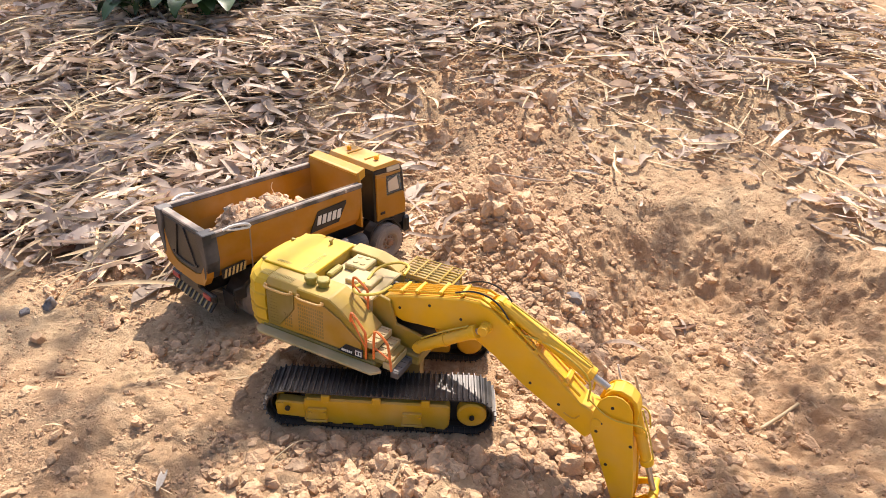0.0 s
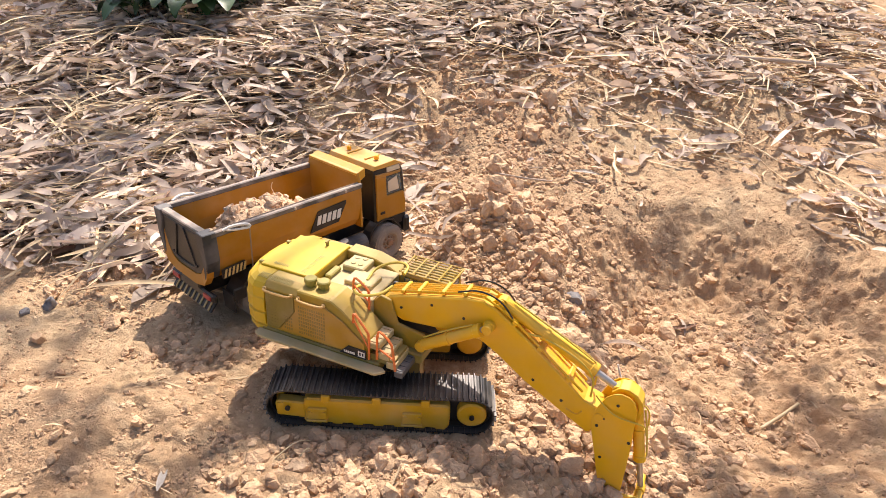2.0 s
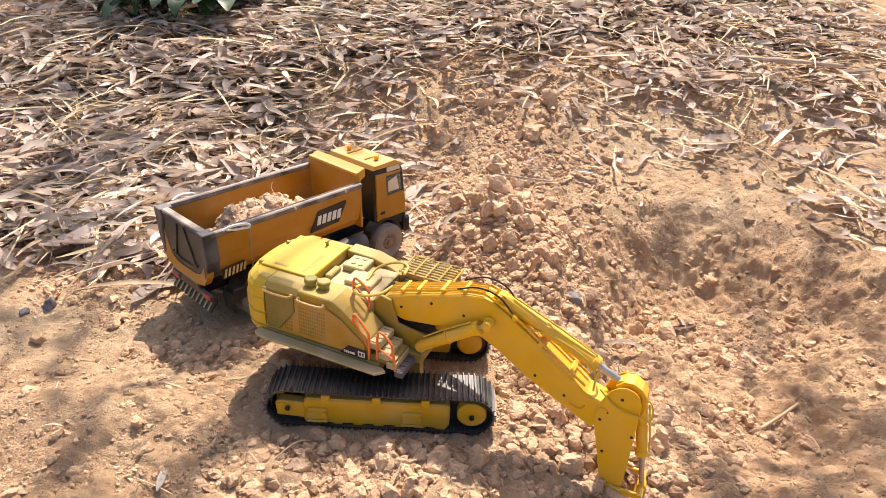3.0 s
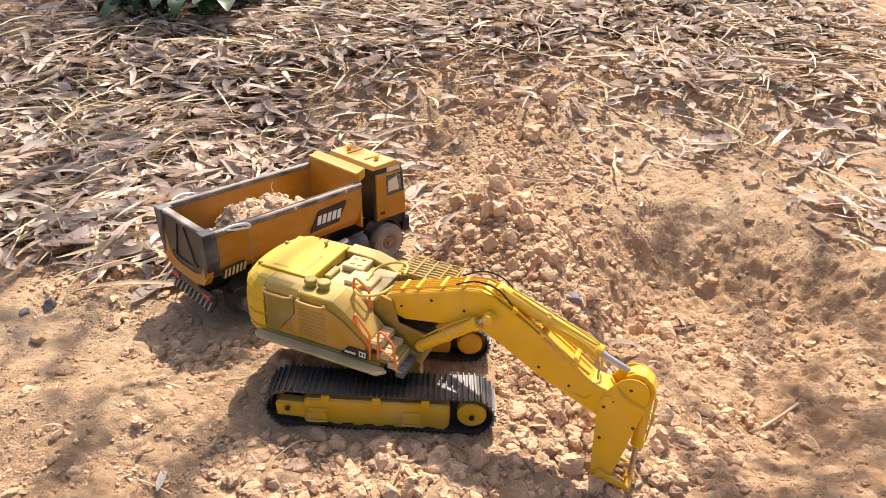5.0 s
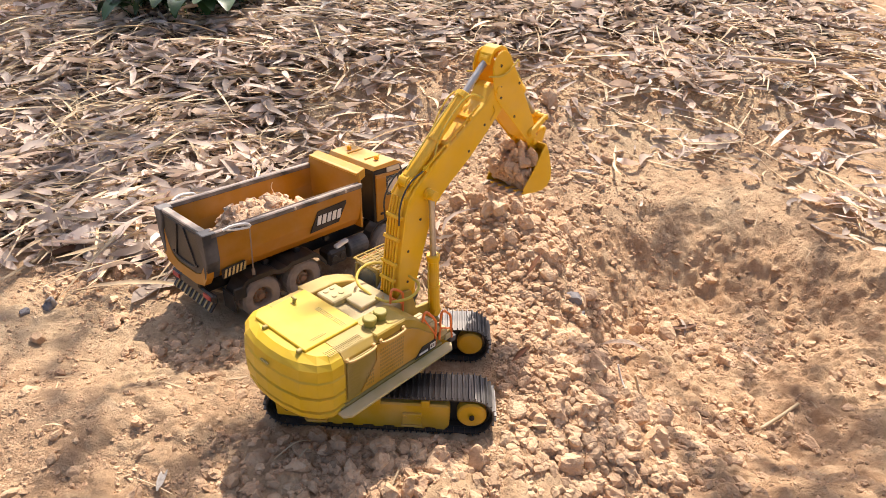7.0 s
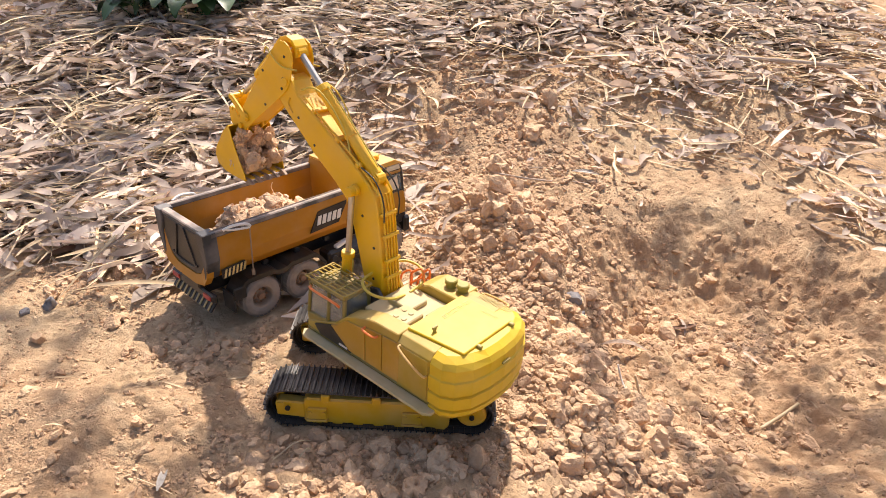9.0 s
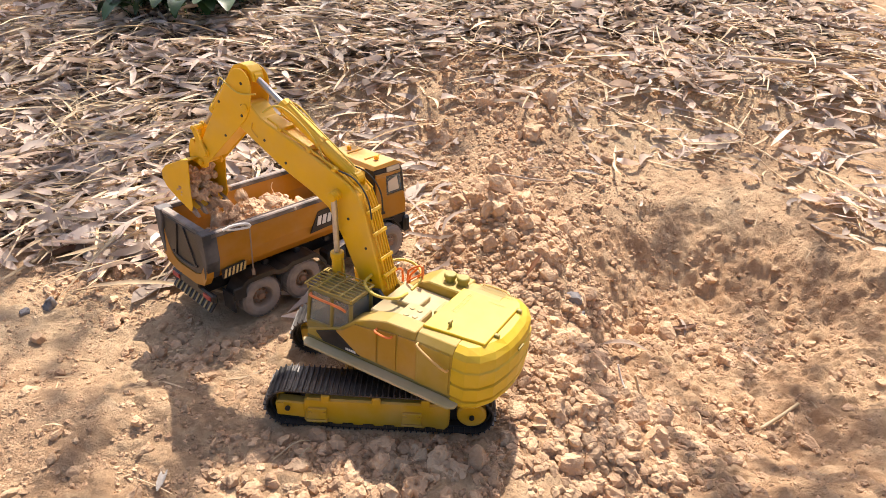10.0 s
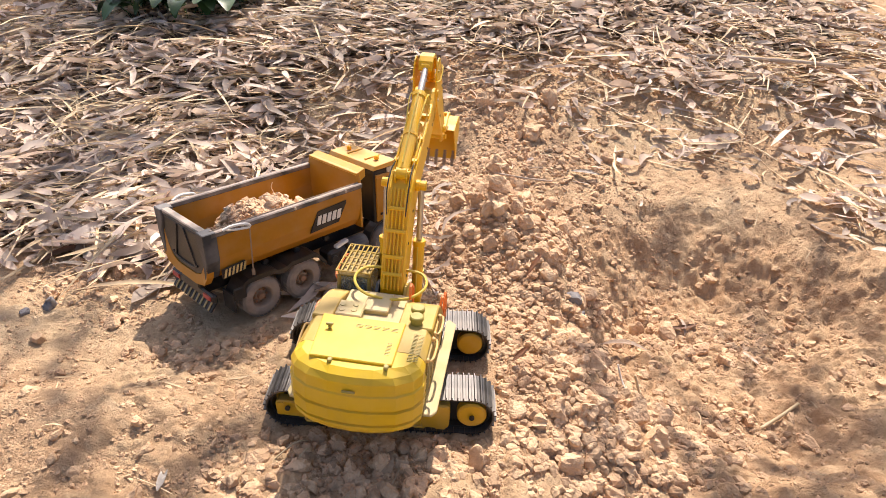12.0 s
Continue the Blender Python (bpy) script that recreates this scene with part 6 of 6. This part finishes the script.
CROWN = [(*over(-0.85, 0.80, 4.3), 0.26, 70), (*over(-0.45, 1.25, 4.5), 0.30, 20), (*over(-0.95, 1.3, 4.4), 0.35, 110), (*over(-0.85, -0.05, 4.2), 0.26, 50),
         (*over(-0.35, -0.32, 4.2), 0.22, 30), (*over(-0.85, 0.35, 4.2), 0.22, 25), (*over(1.10, 0.05, 4.3), 0.28, 70), (*over(0.80, -0.18, 4.3), 0.24, 150),
         (*over(-1.5, 1.55, 4.6), 0.22, 260), (*over(-1.15, 1.85, 4.7), 0.25, 300), (*over(-1.0, 2.0, 4.8), 0.35, 150), (*over(1.3, 1.9, 4.8), 0.35, 50)]
shade_tree()

# ---------------------------------------------------------------- motion of the excavator
YAW = [(0, -25.7), (0.4, -22.7), (1.5, -22.6), (3.0, -22.4), (4.7, -22.0), (5.0, -21.6), (5.48, -21.0), (6.0, 2.3), (6.5, 25.6), (7.0, 50.0), (7.2, 61.3), (8.0, 102.0), (8.72, 139.6), (8.85, 140.2),
       (9.1, 140.3), (9.5, 148.0), (10.0, 150.5), (10.5, 150.3), (10.72, 150.0), (11.0, 136.0), (11.5, 109.0), (12.0, 81.8)]
BOOM = [(0, 6.2), (0.5, 5.0), (1.5, 5.0), (2.5, 5.3), (3.0, 7.2), (4.0, 7.4), (4.8, 9.0), (5.05, 10.6), (5.5, 25.6), (6.0, 41.3), (6.5, 57.6), (7.0, 74.9), (7.2, 78.0), (8.0, 79.0), (8.8, 78.1), (9.0, 74.3),
        (9.5, 65.6), (10.0, 63.5), (10.5, 64.0), (11.0, 64.2), (12.0, 64.2)]
STICK = [(0, -74.5), (0.5, -80.5), (1.5, -82.5), (2.5, -83.5), (3.2, -87.5), (4.8, -96.5), (5.0, -99), (5.5, -104.5), (6.0, -110.0), (6.5, -115), (7.0, -118.5), (7.2, -119), (8.8, -115), (9.5, -111), (10.0, -110.5), (12.0, -110.5)]
CURL = [(0, 20), (1.5, 15), (3.0, 8), (4.8, 0), (5.5, -4), (6.0, -14), (6.5, -12), (7.0, -8), (7.2, -7), (8.8, 0), (9.2, 2), (9.5, 8), (10.0, 36), (10.4, 62), (10.8, 66), (12.0, 66)]


def at(table, t):
    ts, vs = [a for a, _ in table], [b for _, b in table]
    return float(np.mean([np.interp(t + d, ts, vs) for d in (-0.06, -0.03, 0, 0.03, 0.06)]))


def turn2(p, a):
    c, s = math.cos(radians(a)), math.sin(radians(a))
    return Vector((p[0] * c - p[1] * s, p[0] * s + p[1] * c))


def chain(t):
    """The arm's joints at time t, in the house's plane, and the angle of each piece."""
    b = at(BOOM, t)
    s = b + at(STICK, t)
    k = s + at(CURL, t)
    P = Vector(PIVOT)
    S = P + turn2(STICK_AT, b)
    K = S + turn2(BUCKET_AT, s)
    return P, S, K, b, s, k


def in_plane(t, p, angle, y=0.0):
    return pose(0, 0, 0, 0, 0, at(YAW, t)) @ pose(p.x, y, p.y, 0, -angle, 0)


def bucket_pose(t):
    P, S, K, b, s, k = chain(t)
    return in_plane(t, K, k)


def aim(p, q):
    d = q - p
    return math.degrees(math.atan2(d.y, d.x))


def poses(t):
    P, S, K, b, s, k = chain(t)
    out = {"house": pose(0, 0, 0.005, 0, 0, at(YAW, t)), "boom": in_plane(t, P, b), "stick": in_plane(t, S, s), "bucket": in_plane(t, K, k)}
    foot, eye = Vector((0.080, 0.130)), P + turn2((0.1774, 0), b)
    a = aim(foot, eye)
    for i, y in enumerate((BOOM_Y - 0.0290, BOOM_Y + 0.0290)):
        out["boom_barrel", i], out["boom_rod", i] = in_plane(t, foot, a, y), in_plane(t, eye, a, y)
    foot, eye = P + turn2((0.192, 0.032), b), S + turn2((-0.040, 0.027), s)
    a = aim(foot, eye)
    out["stick_barrel"], out["stick_rod"] = in_plane(t, foot, a, BOOM_Y), in_plane(t, eye, a, BOOM_Y)
    L, ear = S + turn2((0.145, 0.008), s), K + turn2((0.012, 0.038), k)
    d = ear - L
    D = min(max(d.length, 0.017), 0.0755)
    u = (0.046 ** 2 - 0.030 ** 2 + D * D) / (2 * D)
    h = math.sqrt(max(0.046 ** 2 - u * u, 0))
    n = d.normalized()
    J = max((L + n * u + Vector((-n.y, n.x)) * h * q for q in (-1, 1)), key=lambda v: (v - S).dot(turn2((0, 1), s)))
    out["link"], out["push"] = in_plane(t, L, aim(L, J), BOOM_Y), in_plane(t, J, aim(J, ear), BOOM_Y)
    foot = S + turn2((-0.021, 0.053), s)
    a = aim(foot, J)
    out["bucket_barrel"], out["bucket_rod"] = in_plane(t, foot, a, BOOM_Y), in_plane(t, J, a, BOOM_Y)
    return out


def load_clods():
    """Clods that ride in the bucket and drop into the truck."""
    rs = np.random.RandomState(31)
    made = []
    for i in range(120):
        x, z, y = rs.uniform(-0.006, 0.070), rs.uniform(-0.072, -0.012), rs.uniform(-0.034, 0.034) + BOOM_Y
        if x > 0.05 and z < -0.055:
            x -= 0.02
        r = 0.006 + 0.007 * rs.rand() ** 1.5
        ob = clod("load_clod", 0, 0, float(r), 800 + i, "dug clod of clay carried by the bucket to the truck", z=0, group="clods of the bucket load")
        ob.scale = (1, 1, 1)
        drop = 9.62 + 0.75 * (1 - (0.08 - x) / 0.08) + rs.uniform(-0.08, 0.08)
        tx, ty = rs.uniform(-0.052, 0.055), rs.uniform(-0.050, 0.045)
        rest = truck_place(tx, ty, heap_height(tx, ty) + 0.25 * r + 0.004 * rs.rand())
        made.append((ob, Vector((x, y, z)), float(drop), rest, rs.uniform(0, 360, 3)))
    return made


LOAD = load_clods()


def motions():
    times = [round(0.1 * i, 3) for i in range(121)]
    all_poses = [(t, poses(t)) for t in times]
    pairs = [("house", house), ("boom", boom), ("stick", stick), ("bucket", bucket), ("stick_barrel", STICK_CYL[0]), ("stick_rod", STICK_CYL[1]),
             ("bucket_barrel", BUCKET_CYL[0]), ("bucket_rod", BUCKET_CYL[1]), ("link", link), ("push", push_link)]
    pairs += [(("boom_barrel", i), BOOM_CYL[i][0]) for i in (0, 1)] + [(("boom_rod", i), BOOM_CYL[i][1]) for i in (0, 1)]
    for key, ob in pairs:
        walk(ob, [(t, p[key]) for t, p in all_poses])
    for ob, local, drop, rest, spin in LOAD:
        rows = []
        ride = lambda t: EXC @ bucket_pose(t) @ Matrix.Translation(local) @ pose(0, 0, 0, *spin)
        for t in times:
            if t < drop - 0.05:
                rows.append((t, ride(t)))
        m = ride(drop)
        start, turn = m.translation.copy(), m.to_quaternion()
        fall = math.sqrt(max(start.z - rest.z, 0.01) / 4.9)
        for i in range(7):
            f = i / 6
            p = start.lerp(rest, f)
            p.z = start.z + (rest.z - start.z) * f * f
            rows.append((drop + fall * f, Matrix.Translation(p) @ turn.to_matrix().to_4x4()))
        rows.append((12.0, rows[-1][1]))
        walk(ob, rows)


motions()
